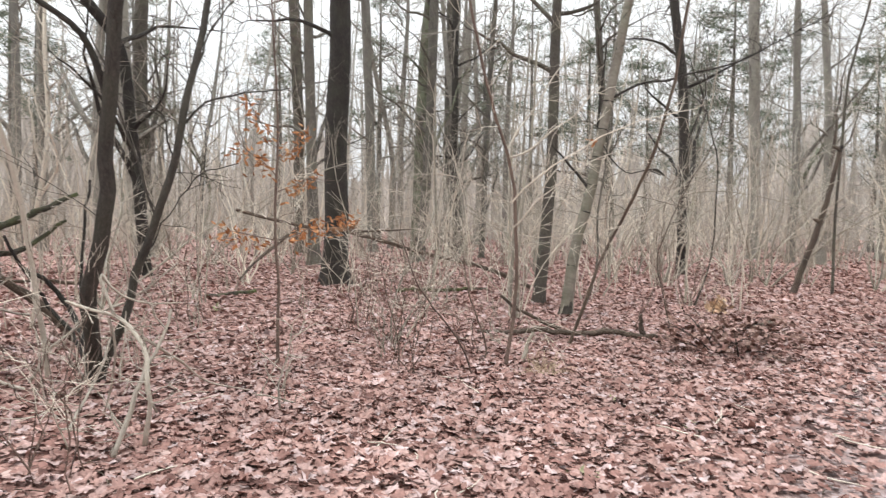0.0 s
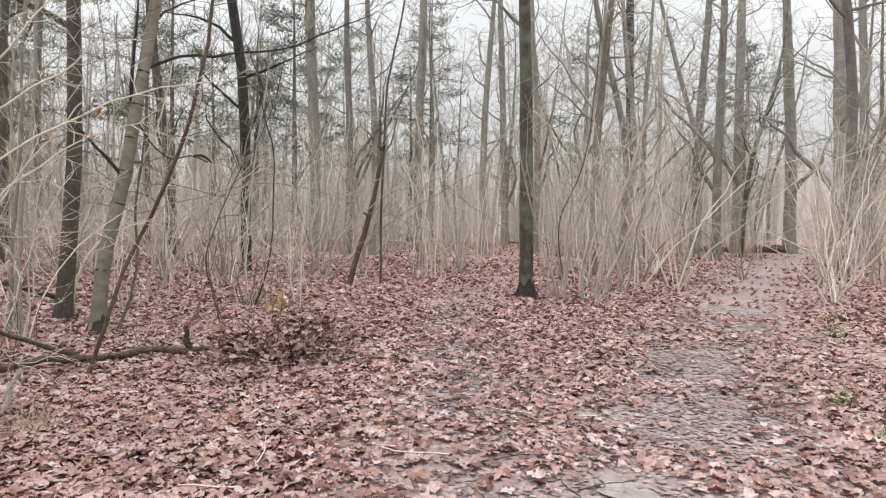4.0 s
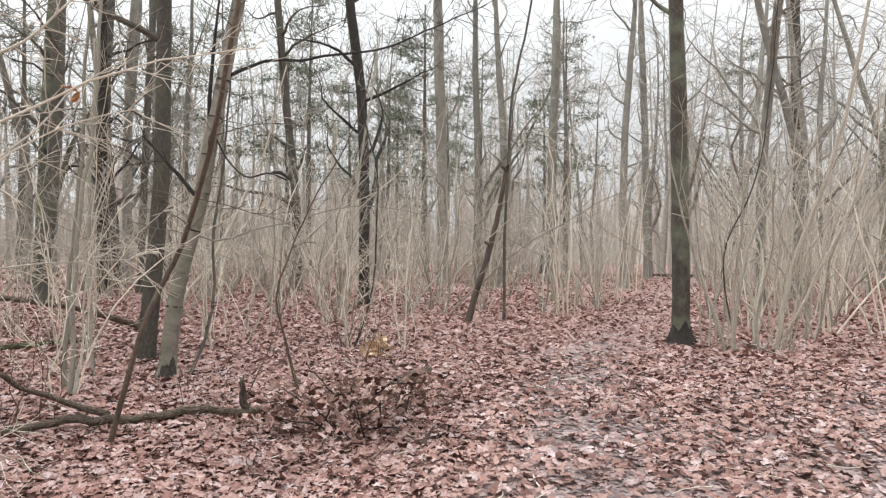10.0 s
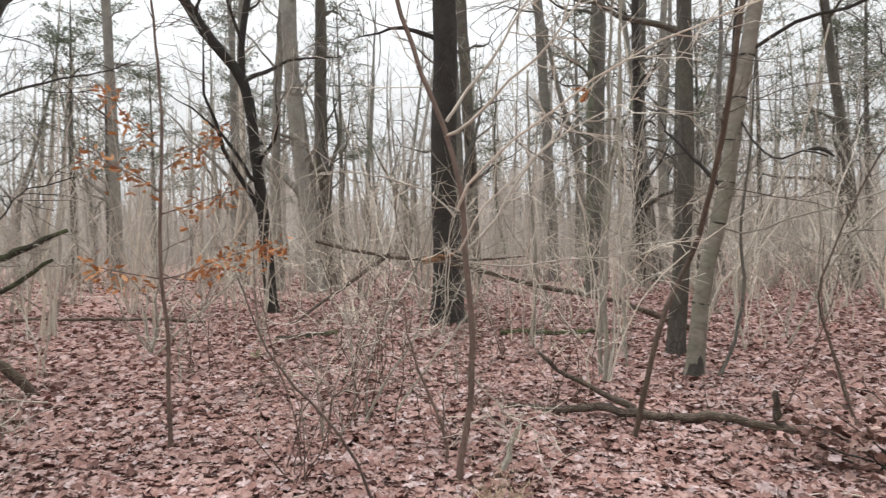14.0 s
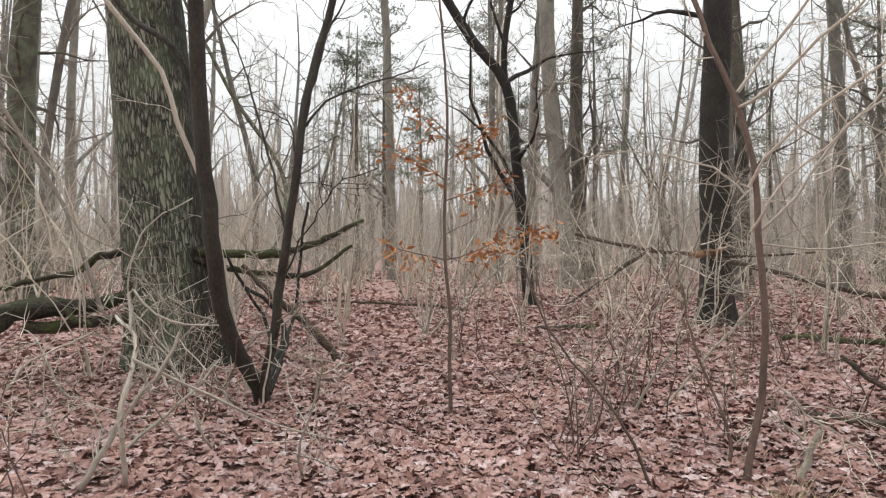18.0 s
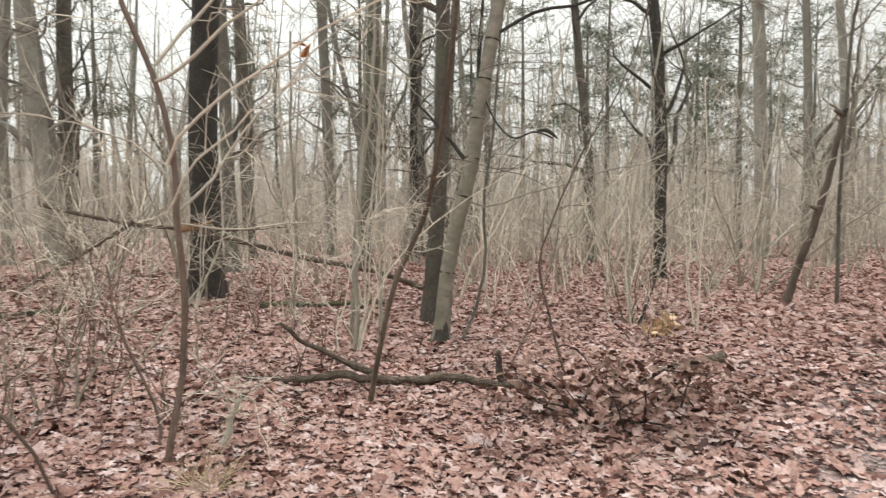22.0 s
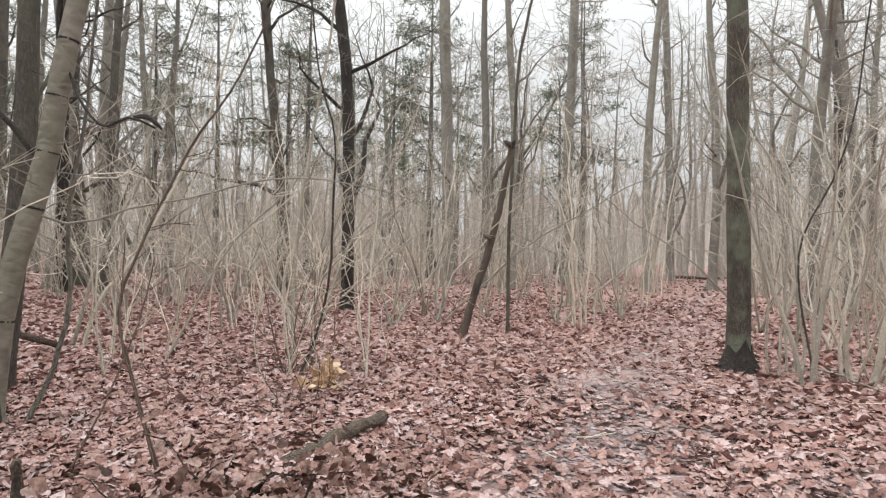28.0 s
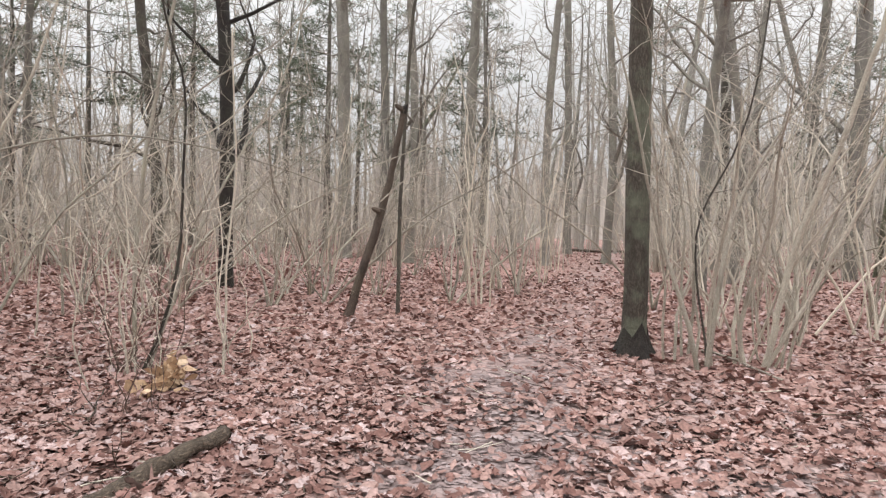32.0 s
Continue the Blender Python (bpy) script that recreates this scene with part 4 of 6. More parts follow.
thin_shrub, _ = shrub_stem("shrub", [(-4.96, 0.97, 0), (-4.8, 1.0, 0.3), (-4.64, 1.09, 0.67), (-4.55, 1.16, 1.07), (-4.41, 1.23, 1.51), (-4.28, 1.34, 1.97), (-4.22, 1.39, 2.38), (-4.22, 1.47, 2.79), (-4.26, 1.59, 3.23), (-4.28, 1.65, 3.51)], 0.042, 0.022, BARK_STEM, "thin dark stem that leans away from the oak", 18, 0.9)
shrub_stem("shrub", [(-5.5, 0.75, 0), (-5.38, 0.58, 1.0), (-5.27, 0.46, 1.7), (-5.22, 0.37, 2.08), (-5.19, 0.23, 2.47), (-5.16, 0.12, 2.91), (-5.1, -0.1, 3.28), (-5.03, -0.3, 3.53), (-5.0, -0.42, 3.8)], 0.026, 0.02, BARK_TWIG, "pale stem that climbs across the oak's trunk", 6, 0.5)
shrub_stem("dead_pole", [(-6.6, -1.0, 0.75), (-6.5, -1.3, 1.8), (-6.3, -2.1, 3.3), (-6.2, -2.6, 4.2)], 0.025, 0.012, PALEWOOD, "long thin dead pole leaning against the oak", 4, 0.4)
shrub_stem("shrub", [(-2.66, 5.74, 0), (-2.25, 5.61, 0.95), (-2.07, 5.73, 1.49), (-1.84, 5.6, 1.84), (-1.64, 5.44, 2.14), (-1.49, 5.32, 2.36), (-1.4, 5.26, 2.57)], 0.022, 0.014, BARK_BROWN, "brown bowed stem rising from behind a fallen branch", 12, 0.7)
orange_sapling, ORANGE_LINE = shrub_stem("sapling", [(-4.46, 2.6, 0), (-4.46, 2.59, 0.88), (-4.47, 2.54, 1.5), (-4.46, 2.57, 2.36), (-4.47, 2.54, 3.09), (-4.47, 2.5, 3.57)], 0.018, 0.008, BARK_RED, "slim young tree that still holds orange dry leaves", 8, 0.6, go_on=0.6)
near_sapling, NEAR_LINE = shrub_stem("sapling", [(-2.51, 4.03, 0), (-2.46, 4.11, 1.0), (-2.48, 4.07, 1.43), (-2.49, 4.06, 1.85), (-2.54, 3.99, 2.22), (-2.65, 3.82, 2.75)], 0.022, 0.011, BARK_RED, "reddish sapling with many pale spreading twigs", 10, 0.8, twig_mat=BARK_TWIG)


shrub_stem("shrub", [(-4.18, 4.09, 0.015), (-4.11, 4.26, 0.34), (-3.95, 4.6, 0.97), (-3.94, 4.63, 1.19)], 0.013, 0.0065, BARK_PALE, "pale slanting shrub stem over the leaves", 8, 0.5, go_on=0.5, twig_r=0.004)
shrub_stem("shrub", [(-4.35, 4.46, 0.015), (-4.19, 4.78, 0.46), (-4.03, 5.08, 0.92)], 0.013, 0.0065, BARK_PALE, "pale slanting shrub stem over the leaves", 8, 0.5, go_on=0.5, twig_r=0.004)
shrub_stem("shrub", [(-4.31, 4.18, 0.015), (-4.31, 4.19, 0.42), (-4.25, 4.33, 0.88), (-4.16, 4.52, 1.18), (-4.07, 4.71, 1.66)], 0.011, 0.0055, BARK_PALE, "pale slanting shrub stem over the leaves", 8, 0.5, go_on=0.5, twig_r=0.004)
shrub_stem("shrub", [(-2.51, 3.49, 0.015), (-2.56, 3.39, 0.24), (-2.63, 3.26, 0.48), (-2.73, 3.05, 0.75), (-2.79, 2.94, 0.92)], 0.01, 0.005, BARK_RED, "thin reddish-brown slanting shrub stem", 8, 0.5, go_on=0.5, twig_r=0.004)
shrub_stem("shrub", [(-3.34, 3.3, 0.015), (-3.36, 3.24, 0.42), (-3.4, 3.13, 0.79)], 0.007, 0.0035, BARK_RED, "thin reddish-brown slanting shrub stem", 8, 0.5, go_on=0.5, twig_r=0.004)
shrub_stem("shrub", [(-2.86, 4.14, 0.015), (-2.85, 4.15, 0.09), (-2.9, 4.08, 0.44), (-2.95, 4.0, 0.69)], 0.013, 0.0065, BARK_RED, "thin reddish-brown slanting shrub stem", 8, 0.5, go_on=0.5, twig_r=0.004)
shrub_stem("shrub", [(-5.56, 4.72, 0.015), (-5.52, 4.81, 0.43), (-5.46, 4.93, 0.9), (-5.46, 4.95, 1.04)], 0.009, 0.0045, BARK_RED, "thin reddish-brown slanting shrub stem", 8, 0.5, go_on=0.5, twig_r=0.004)
shrub_stem("shrub", [(-5.16, 4.45, 0.015), (-5.19, 4.37, 0.88), (-5.26, 4.22, 1.77), (-5.3, 4.14, 2.12)], 0.009, 0.0045, BARK_PALE, "pale slanting shrub stem over the leaves", 8, 0.5, go_on=0.5, twig_r=0.004)
shrub_stem("shrub", [(-9.15, 4.48, 0.015), (-9.17, 4.41, 1.0), (-9.18, 4.38, 2.0), (-9.21, 4.28, 2.72)], 0.013, 0.0065, BARK_PALE, "pale slanting shrub stem over the leaves", 8, 0.5, go_on=0.5, twig_r=0.004)
shrub_stem("shrub", [(-9.14, 4.55, 0.015), (-9.12, 4.62, 1.29), (-9.09, 4.72, 2.28)], 0.013, 0.0065, BARK_PALE, "pale slanting shrub stem over the leaves", 8, 0.5, go_on=0.5, twig_r=0.004)


def bent_shrub_twigs():
    """A side branch and the pale dead twigs that hang in the bent shrub before the oak."""
    base = np.array(bent_shrub.location)
    start = BENT_LINE[int(np.argmin(abs(BENT_LINE[:, 2] - 2.45)))]
    one = Tubes()
    one.add(spline([tuple(start)] + [(-4.01, 0.46, 2.89), (-4.12, 0.11, 3.15), (-4.16, -0.07, 3.4), (-4.22, -0.2, 3.62)], 16), np.linspace(0.03, 0.016, 16), 8, 0.06)
    part("side_branch", one.mesh("side_branch", BARK_DARK, base), bent_shrub)
    pale = [[(-5.58, -0.28, 0.4), (-5.56, -0.35, 1.33), (-5.6, -0.24, 1.59), (-5.68, 0.02, 1.83), (-5.73, 0.18, 1.92)],
            [(-5.82, 0.71, 0.56), (-5.75, 0.3, 0.71), (-5.68, -0.14, 0.98), (-5.64, -0.41, 1.37), (-5.59, -0.75, 1.54), (-5.56, -0.94, 1.79)],
            [(-5.75, 0.34, 0.69), (-5.7, 0.1, 0.76), (-5.64, -0.17, 0.81), (-5.6, -0.36, 0.91)],
            [(-5.5, -0.52, 0.54), (-5.5, -0.52, 0.79), (-5.56, -0.35, 0.93), (-5.58, -0.31, 1.16)],
            [(-5.91, 1.74, 0.18), (-5.9, 1.46, 0.24), (-5.9, 1.1, 0.31)]]
    fine = Tubes()
    for pts in pale:
        one = Tubes()
        s = crook(spline(pts, 18), 0.01)
        one.add(s, np.linspace(0.011, 0.006, 18), 6, 0.1)
        part("dead_twig", one.mesh("dead_twig", PALEWOOD, base), bent_shrub, "pale dead twig")
        twigs_on(fine, s, 9, 0.45, 0.005, 1.0, 0.0, 3)
    tagged(part("fine_twigs", fine.mesh("fine_twigs", PALEWOOD, base), bent_shrub), kind="stuff")
    for pts, r in (([(-5.02, 1.0, 0.1), (-5.86, 1.02, 0.73), (-5.84, 0.84, 0.92), (-5.83, 0.67, 1.01)], 0.034), ([(-5.02, 1.02, 0.05), (-5.88, 1.19, 0.86), (-5.89, 1.24, 1.42), (-5.9, 1.3, 1.9)], 0.022),
                   ([(-5.05, 1.0, 0.05), (-5.84, 0.84, 0.69), (-5.82, 0.67, 0.97), (-5.8, 0.5, 1.33)], 0.024)):
        one = Tubes()
        one.add(crook(spline(pts, 16), 0.012), np.linspace(r, r * 0.55, 16), 8, 0.1)
        part("side_branch", one.mesh("side_branch", BARK_DARK, base), bent_shrub)



def thin_shrub_branches():
    """The side branches that fork from the thin stem beside the oak."""
    base = np.array(thin_shrub.location)
    fine = Tubes()
    for pts, r in [([(-4.22, 1.4, 2.45), (-4.22, 1.47, 2.79), (-4.18, 1.59, 3.21), (-4.13, 1.77, 3.45), (-4.08, 1.86, 3.6)], 0.014), ([(-4.21, 1.39, 2.38), (-4.17, 1.54, 2.57), (-4.08, 1.76, 2.66), (-3.97, 2.08, 2.78), (-3.84, 2.34, 2.81)], 0.011), ([(-4.26, 1.35, 1.97), (-4.35, 1.18, 2.56), (-4.41, 0.88, 2.56)], 0.009), ([(-4.4, 1.24, 1.55), (-4.53, 1.06, 2.15), (-4.61, 0.91, 2.71), (-4.7, 0.8, 3.06), (-4.76, 0.57, 3.57)], 0.012), ([(-4.55, 1.17, 1.12), (-4.46, 1.38, 1.56), (-4.38, 1.65, 1.88), (-4.27, 1.98, 2.06)], 0.009)]:
        s = crook(spline(pts, 14), 0.014)
        one = Tubes()
        one.add(s, np.linspace(r, r * 0.4, 14), 6, 0.08)
        part("side_branch", one.mesh("side_branch", BARK_STEM, base), thin_shrub)
        twigs_on(fine, s, 9, 0.45, 0.0045, 0.9, 0.03, 3)
    tagged(part("fine_twigs", fine.mesh("fine_twigs", BARK_STEM, base), thin_shrub), kind="stuff")


bent_shrub_twigs()
thin_shrub_branches()


def sapling_boughs():
    base = np.array(near_sapling.location)
    t = Tubes()
    for pts, r in (([(-2.53, 4.0, 2.19), (-2.34, 4.05, 2.25), (-2.14, 4.17, 2.45), (-1.9, 4.35, 2.71), (-1.75, 4.5, 2.95)], 0.012),
                   ([(-2.49, 4.06, 1.75), (-2.32, 4.05, 1.91), (-2.04, 4.25, 2.18), (-1.73, 4.47, 2.42), (-1.24, 4.75, 2.65), (-0.9, 4.9, 2.7)], 0.010),
                   ([(-2.48, 4.06, 1.5), (-2.3, 4.06, 1.66), (-2.07, 4.23, 1.9), (-1.81, 4.41, 2.15), (-1.5, 4.6, 2.3)], 0.008),
                   ([(-2.48, 4.08, 1.47), (-2.43, 4.26, 1.65), (-2.32, 4.45, 1.98), (-2.21, 4.65, 2.22), (-2.09, 4.85, 2.54), (-1.95, 5.05, 2.75)], 0.010),
                   ([(-2.53, 4.05, 1.7), (-2.62, 3.92, 1.84), (-2.72, 3.76, 1.91), (-2.85, 3.5, 2.0)], 0.008),
                   ([(-2.48, 4.1, 1.44), (-2.35, 4.41, 1.39), (-2.2, 4.64, 1.42), (-2.05, 4.9, 1.43), (-1.9, 5.3, 1.5)], 0.007),
                   ([(-2.47, 4.1, 0.72), (-2.36, 4.35, 0.46), (-2.26, 4.55, 0.3), (-2.2, 4.75, 0.1)], 0.006),
                   ([(-2.54, 4.0, 2.3), (-2.46, 4.21, 2.59), (-2.33, 4.44, 3.0), (-2.2, 4.7, 3.4)], 0.012)):
        s = crook(spline(pts, 12), 0.008)
        one = Tubes()
        one.add(s, np.linspace(r, r * 0.4, 12), 5)
        part("bough", one.mesh("bough", BARK_TWIG, base), near_sapling, "pale thin bough")
        twigs_on(t, s, 9, 0.45, 0.0045, 0.9, 0.03, 3)
    tagged(part("bough_twigs", t.mesh("bough_twigs", BARK_TWIG, base), near_sapling), kind="stuff")
    lf = leaves("withered_leaf", np.array([(-1.83, 4.48, 2.40), (-1.80, 4.49, 2.37)]), [0.12, 0.10], ORANGE_LEAF, LEAF_B, up=1.2)
    part("withered_leaf", lf, near_sapling, "withered orange leaf", -base)
    base = np.array(orange_sapling.location)
    tt, spots = Tubes(), []
    for h, d in ((1.35, (0.15, 0.95, 0.12)), (1.3, (-0.2, -0.5, 0.2)), (1.75, (-0.1, 0.5, 0.35)), (1.9, (0.1, -0.5, 0.35)), (2.15, (0.0, 0.45, 0.3)), (2.35, (0, -0.3, 0.4))):
        i = int(np.argmin(abs(ORANGE_LINE[:, 2] - h)))
        s = wander(ORANGE_LINE[i], d, 0.95 if h == 1.35 else 0.6, 8, 0.1)
        tt.add(s, np.linspace(0.006, 0.003, 8), 4)
        twigs_on(tt, s, 4, 0.25, 0.003)
        for p in s[2:]:
            for _ in range(22 if h == 1.35 else 9):
                spots.append(p + rng.normal(0, 0.055, 3) - np.array([0, 0, 0.05]))
    part("leafy_twigs", tt.mesh("leafy_twigs", BARK_RED, base), orange_sapling)
    part("dry_leaves", leaves("dry_leaves", np.array(spots), rng.uniform(0.05, 0.08, len(spots)), ORANGE_LEAF, [(0, -0.6), (0.2, -0.1), (0.16, 0.3), (0.0, 0.62), (-0.16, 0.3), (-0.2, -0.1)], up=1.3), orange_sapling, "orange dry leaves", -base)


sapling_boughs()


def snag():
    ob = tagged(new("leaning_snag"), "broken dark dead stem that leans beside the trail", "snag")
    base = np.array([-1.68, 14.9, 0])
    ob.location = base
    t = Tubes()
    s = spline([(-1.68, 14.9, -0.05), (-1.32, 14.95, 1.19), (-1.1, 15.0, 2.14), (-0.88, 15.03, 3.32)], 22)
    t.add(crook(s, 0.008), np.linspace(0.076, 0.045, 22), 10, 0.1, 0.35)
    part("stem", t.mesh("stem", BARK_BROWN, base), ob)
    for h in (1.75, 3.28):
        k = Tubes()
        i = int(np.argmin(abs(s[:, 2] - h)))
        k.add([s[i] + (-0.03, -0.04, 0), s[i] + (-0.08, -0.09, 0.03), s[i] + (-0.12, -0.12, 0.05)], [0.045, 0.04, 0.02], 8, 0.15)
        part("knot", k.mesh("knot", BARK_BROWN, base), ob)
    k = Tubes()
    k.add([s[-1] + (-0.02, 0, -0.06), s[-1] + (0.01, 0, 0.03), s[-1] + (0.06, 0, 0.08)], [0.05, 0.045, 0.012], 8, 0.2)
    part("broken_top", k.mesh("broken_top", BARK_DARK, base), ob)
    w = Tubes()
    twig = spline([(-1.2, 14.9, 1.85), (-0.7, 14.8, 2.25), (-0.2, 14.7, 2.4), (0.3, 14.6, 2.42)], 12)
    w.add(twig, np.linspace(0.012, 0.004, 12), 5)
    twigs_on(w, twig, 5, 0.35, 0.004)
    part("twig", w.mesh("twig", BARK_TWIG, base), ob)


snag()
shrub_stem("sapling", [(-0.95, 15.3, 0), (-0.88, 15.3, 3.4), (-0.76, 15.3, 5.2), (-0.45, 15.3, 6.7)], 0.034, 0.018, BARK_UMBER, "slender grey young tree behind a leaning snag", 18, 1.0, "tree", 3.0)


shrub_stem("hazel_shrub", [(3.73, 12.47, 0), (4.11, 12.32, 0.77), (4.42, 12.21, 1.52), (4.7, 12.1, 2.29)], 0.026, 0.016, BARK_HAZEL, "pale slanting hazel stem beside the trail", 9, 0.7, go_on=1.6)
shrub_stem("hazel_shrub", [(3.72, 12.45, 0), (3.85, 12.4, 0.9), (4.0, 12.36, 1.6), (4.3, 12.25, 2.5), (4.6, 12.1, 3.7)], 0.04, 0.022, BARK_HAZEL, "stout pale hazel stem beside the trail", 10, 0.8)
shrub_stem("dark_shrub", [(3.22, 12.79, 0), (3.12, 12.82, 1.8), (3.36, 12.75, 2.32), (3.6, 12.67, 3.22), (3.7, 12.64, 4.15)], 0.014, 0.008, BARK_STEM, "thin dark shrub stem among hazel", 10, 0.7)

shrub_stem("arching_shrub", [(-1.99, 7.68, 0), (-2.14, 7.54, 0.71), (-2.2, 7.5, 0.95), (-2.1, 7.58, 1.47), (-1.98, 7.69, 1.85), (-1.86, 7.78, 2.16), (-1.69, 7.92, 2.52), (-1.53, 8.04, 2.97)], 0.011, 0.006, BARK_BROWN, "thin brown arching shrub stem beside the heap of leaves", 12, 0.5, go_on=0.8, twig_r=0.004)
shrub_stem("curved_sapling", [(-3.72, 8.2, 0), (-3.62, 8.35, 0.33), (-3.55, 8.45, 0.84), (-3.55, 8.45, 1.65), (-3.5, 8.5, 2.2)], 0.022, 0.009, BARK_GREY, "thin curved sapling beside the leaning pale tree", 8, 0.6)
shrub_stem("slanting_sapling", [(-6.39, 11.5, 0), (-6.25, 11.68, 0.69), (-5.94, 12.02, 1.33), (-5.67, 12.32, 2.16), (-5.34, 12.68, 3.29)], 0.03, 0.014, BARK_HAZEL, "pale slanting sapling among shrubs", 10, 0.9)
shrub_stem("slanting_sapling", [(-6.53, 11.44, 0), (-6.38, 11.61, 0.92), (-6.22, 11.79, 1.63), (-5.94, 12.1, 2.54), (-5.9, 12.15, 3.59)], 0.028, 0.014, BARK_HAZEL, "pale slanting sapling beside its twin", 10, 0.9)
shrub_stem("red_shrub", [(-1.92, 7.58, 0), (-2.05, 7.51, 0.52), (-2.13, 7.46, 0.96), (-2.12, 7.46, 1.25)], 0.008, 0.004, BARK_RED, "thin reddish shrub stem among fallen leaves", 6, 0.35, go_on=0.3, twig_r=0.003)
shrub_stem("red_shrub", [(-2.5, 7.4, 0), (-2.3, 7.55, 0.49), (-2.15, 7.68, 1.09)], 0.008, 0.004, BARK_RED, "thin slanting reddish shrub stem", 6, 0.35, go_on=0.3, twig_r=0.003)
shrub_stem("pale_sapling", [(-4.22, 6.97, 0), (-4.2, 6.99, 0.99), (-4.17, 7.03, 2.02), (-4.14, 7.08, 2.54)], 0.027, 0.016, BARK_PALE, "pale upright sapling behind the fallen branch", 12, 0.8)
shrub_stem("pale_sapling", [(-4.42, 7.1, 0), (-4.38, 7.12, 1.2), (-4.3, 7.15, 2.4)], 0.026, 0.014, BARK_PALE, "thin pale upright sapling behind the fallen branch", 10, 0.8)
shrub_stem("pale_sapling", [(-6.8, 7.99, 0), (-6.75, 8.06, 1.18), (-6.77, 8.03, 2.22)], 0.03, 0.016, BARK_PALE, "pale upright sapling in the open wood", 12, 0.9)
shrub_stem("pale_sapling", [(-5.17, 8.27, 0), (-5.17, 8.26, 0.86), (-5.17, 8.26, 2.17)], 0.028, 0.014, BARK_PALE, "pale upright sapling beside two trees", 10, 0.8)


shrub_stem("pale_sapling", [(-2.91, 11.11, 0), (-2.9, 11.12, 0.73), (-2.88, 11.14, 1.47), (-2.82, 11.17, 2.28), (-2.72, 11.23, 2.98), (-2.61, 11.3, 3.74)], 0.024, 0.014, BARK_PALE, "pale grey sapling rising behind yellow leaves", 9, 0.6, go_on=1.2, twig_r=0.004, twig_mat=BARK_PALE)
shrub_stem("dark_sapling", [(-2.7, 10.91, 0), (-2.55, 11.0, 0.41), (-2.44, 11.06, 0.98), (-2.4, 11.09, 1.54), (-2.37, 11.1, 2.17), (-2.4, 11.09, 2.89), (-2.51, 11.02, 3.31), (-2.57, 10.99, 3.63)], 0.017, 0.009, BARK_STEM, "thin dark sapling beside yellow leaves", 9, 0.6, go_on=0.8, twig_r=0.004, twig_mat=BARK_PALE)
shrub_stem("slanting_sapling", [(-2.7, 10.98, 0), (-2.56, 11.16, 0.5), (-2.39, 11.34, 1.26), (-2.06, 11.59, 2.11), (-1.83, 11.78, 2.68), (-1.64, 11.94, 3.27)], 0.017, 0.009, BARK_PALE, "pale slanting sapling beside yellow leaves", 9, 0.6, go_on=1.0, twig_r=0.004, twig_mat=BARK_PALE)
shrub_stem("slanting_sapling", [(-4.54, 10.84, 0), (-4.33, 11.03, 0.53), (-3.89, 11.39, 1.56), (-3.52, 11.66, 2.02), (-3.09, 11.93, 2.6), (-2.51, 12.23, 3.22), (-1.92, 12.48, 3.68)], 0.017, 0.008, BARK_PALE, "long pale sapling that slants over the leaves", 12, 0.7, go_on=0.8, twig_r=0.004, twig_mat=BARK_PALE)
shrub_stem("slanting_sapling", [(-4.79, 12.07, 0), (-4.55, 12.26, 1.56), (-4.23, 12.49, 1.84), (-3.63, 12.87, 2.41), (-3.15, 13.13, 2.65), (-2.61, 13.38, 3.26)], 0.012, 0.006, BARK_TWIG, "thin pale slanting stem among shrubs", 9, 0.5, go_on=0.6, twig_r=0.004, twig_mat=BARK_PALE)
shrub_stem("pale_sapling", [(-5.61, 13.62, 0), (-5.61, 13.63, 0.93), (-5.57, 13.66, 1.83), (-5.71, 13.55, 2.96)], 0.02, 0.009, BARK_PALE, "pale upright sapling over the leaves", 9, 0.6, go_on=1.0, twig_r=0.004, twig_mat=BARK_PALE)
shrub_stem("pale_sapling", [(-1.85, 10.87, 0), (-1.82, 10.89, 0.58), (-1.81, 10.89, 1.07), (-1.75, 10.92, 1.99), (-1.78, 10.9, 2.53)], 0.014, 0.007, BARK_TWIG, "thin pale upright sapling over the leaves", 9, 0.5, go_on=0.8, twig_r=0.004, twig_mat=BARK_PALE)
shrub_stem("pale_shrub", [(-2.59, 10.04, 0), (-2.68, 9.98, 0.28), (-2.71, 9.95, 0.53), (-2.68, 9.98, 0.86)], 0.008, 0.004, BARK_TWIG, "thin curved pale stem over the leaves", 3, 0.25, go_on=0.3, twig_r=0.004, twig_mat=BARK_PALE)
shrub_stem("red_shrub", [(-2.77, 10.72, 0), (-2.88, 10.65, 0.4), (-2.94, 10.61, 0.67), (-2.98, 10.58, 0.99)], 0.009, 0.004, BARK_RED, "thin reddish stem beside yellow leaves", 4, 0.3, go_on=0.2, twig_r=0.004, twig_mat=BARK_PALE)
shrub_stem("red_shrub", [(-2.69, 10.84, 0), (-2.85, 10.73, 0.11), (-2.89, 10.7, 0.28), (-2.91, 10.7, 0.5)], 0.008, 0.004, BARK_RED, "short crooked reddish stem beside yellow leaves", 3, 0.25, go_on=0.1, twig_r=0.004, twig_mat=BARK_PALE)


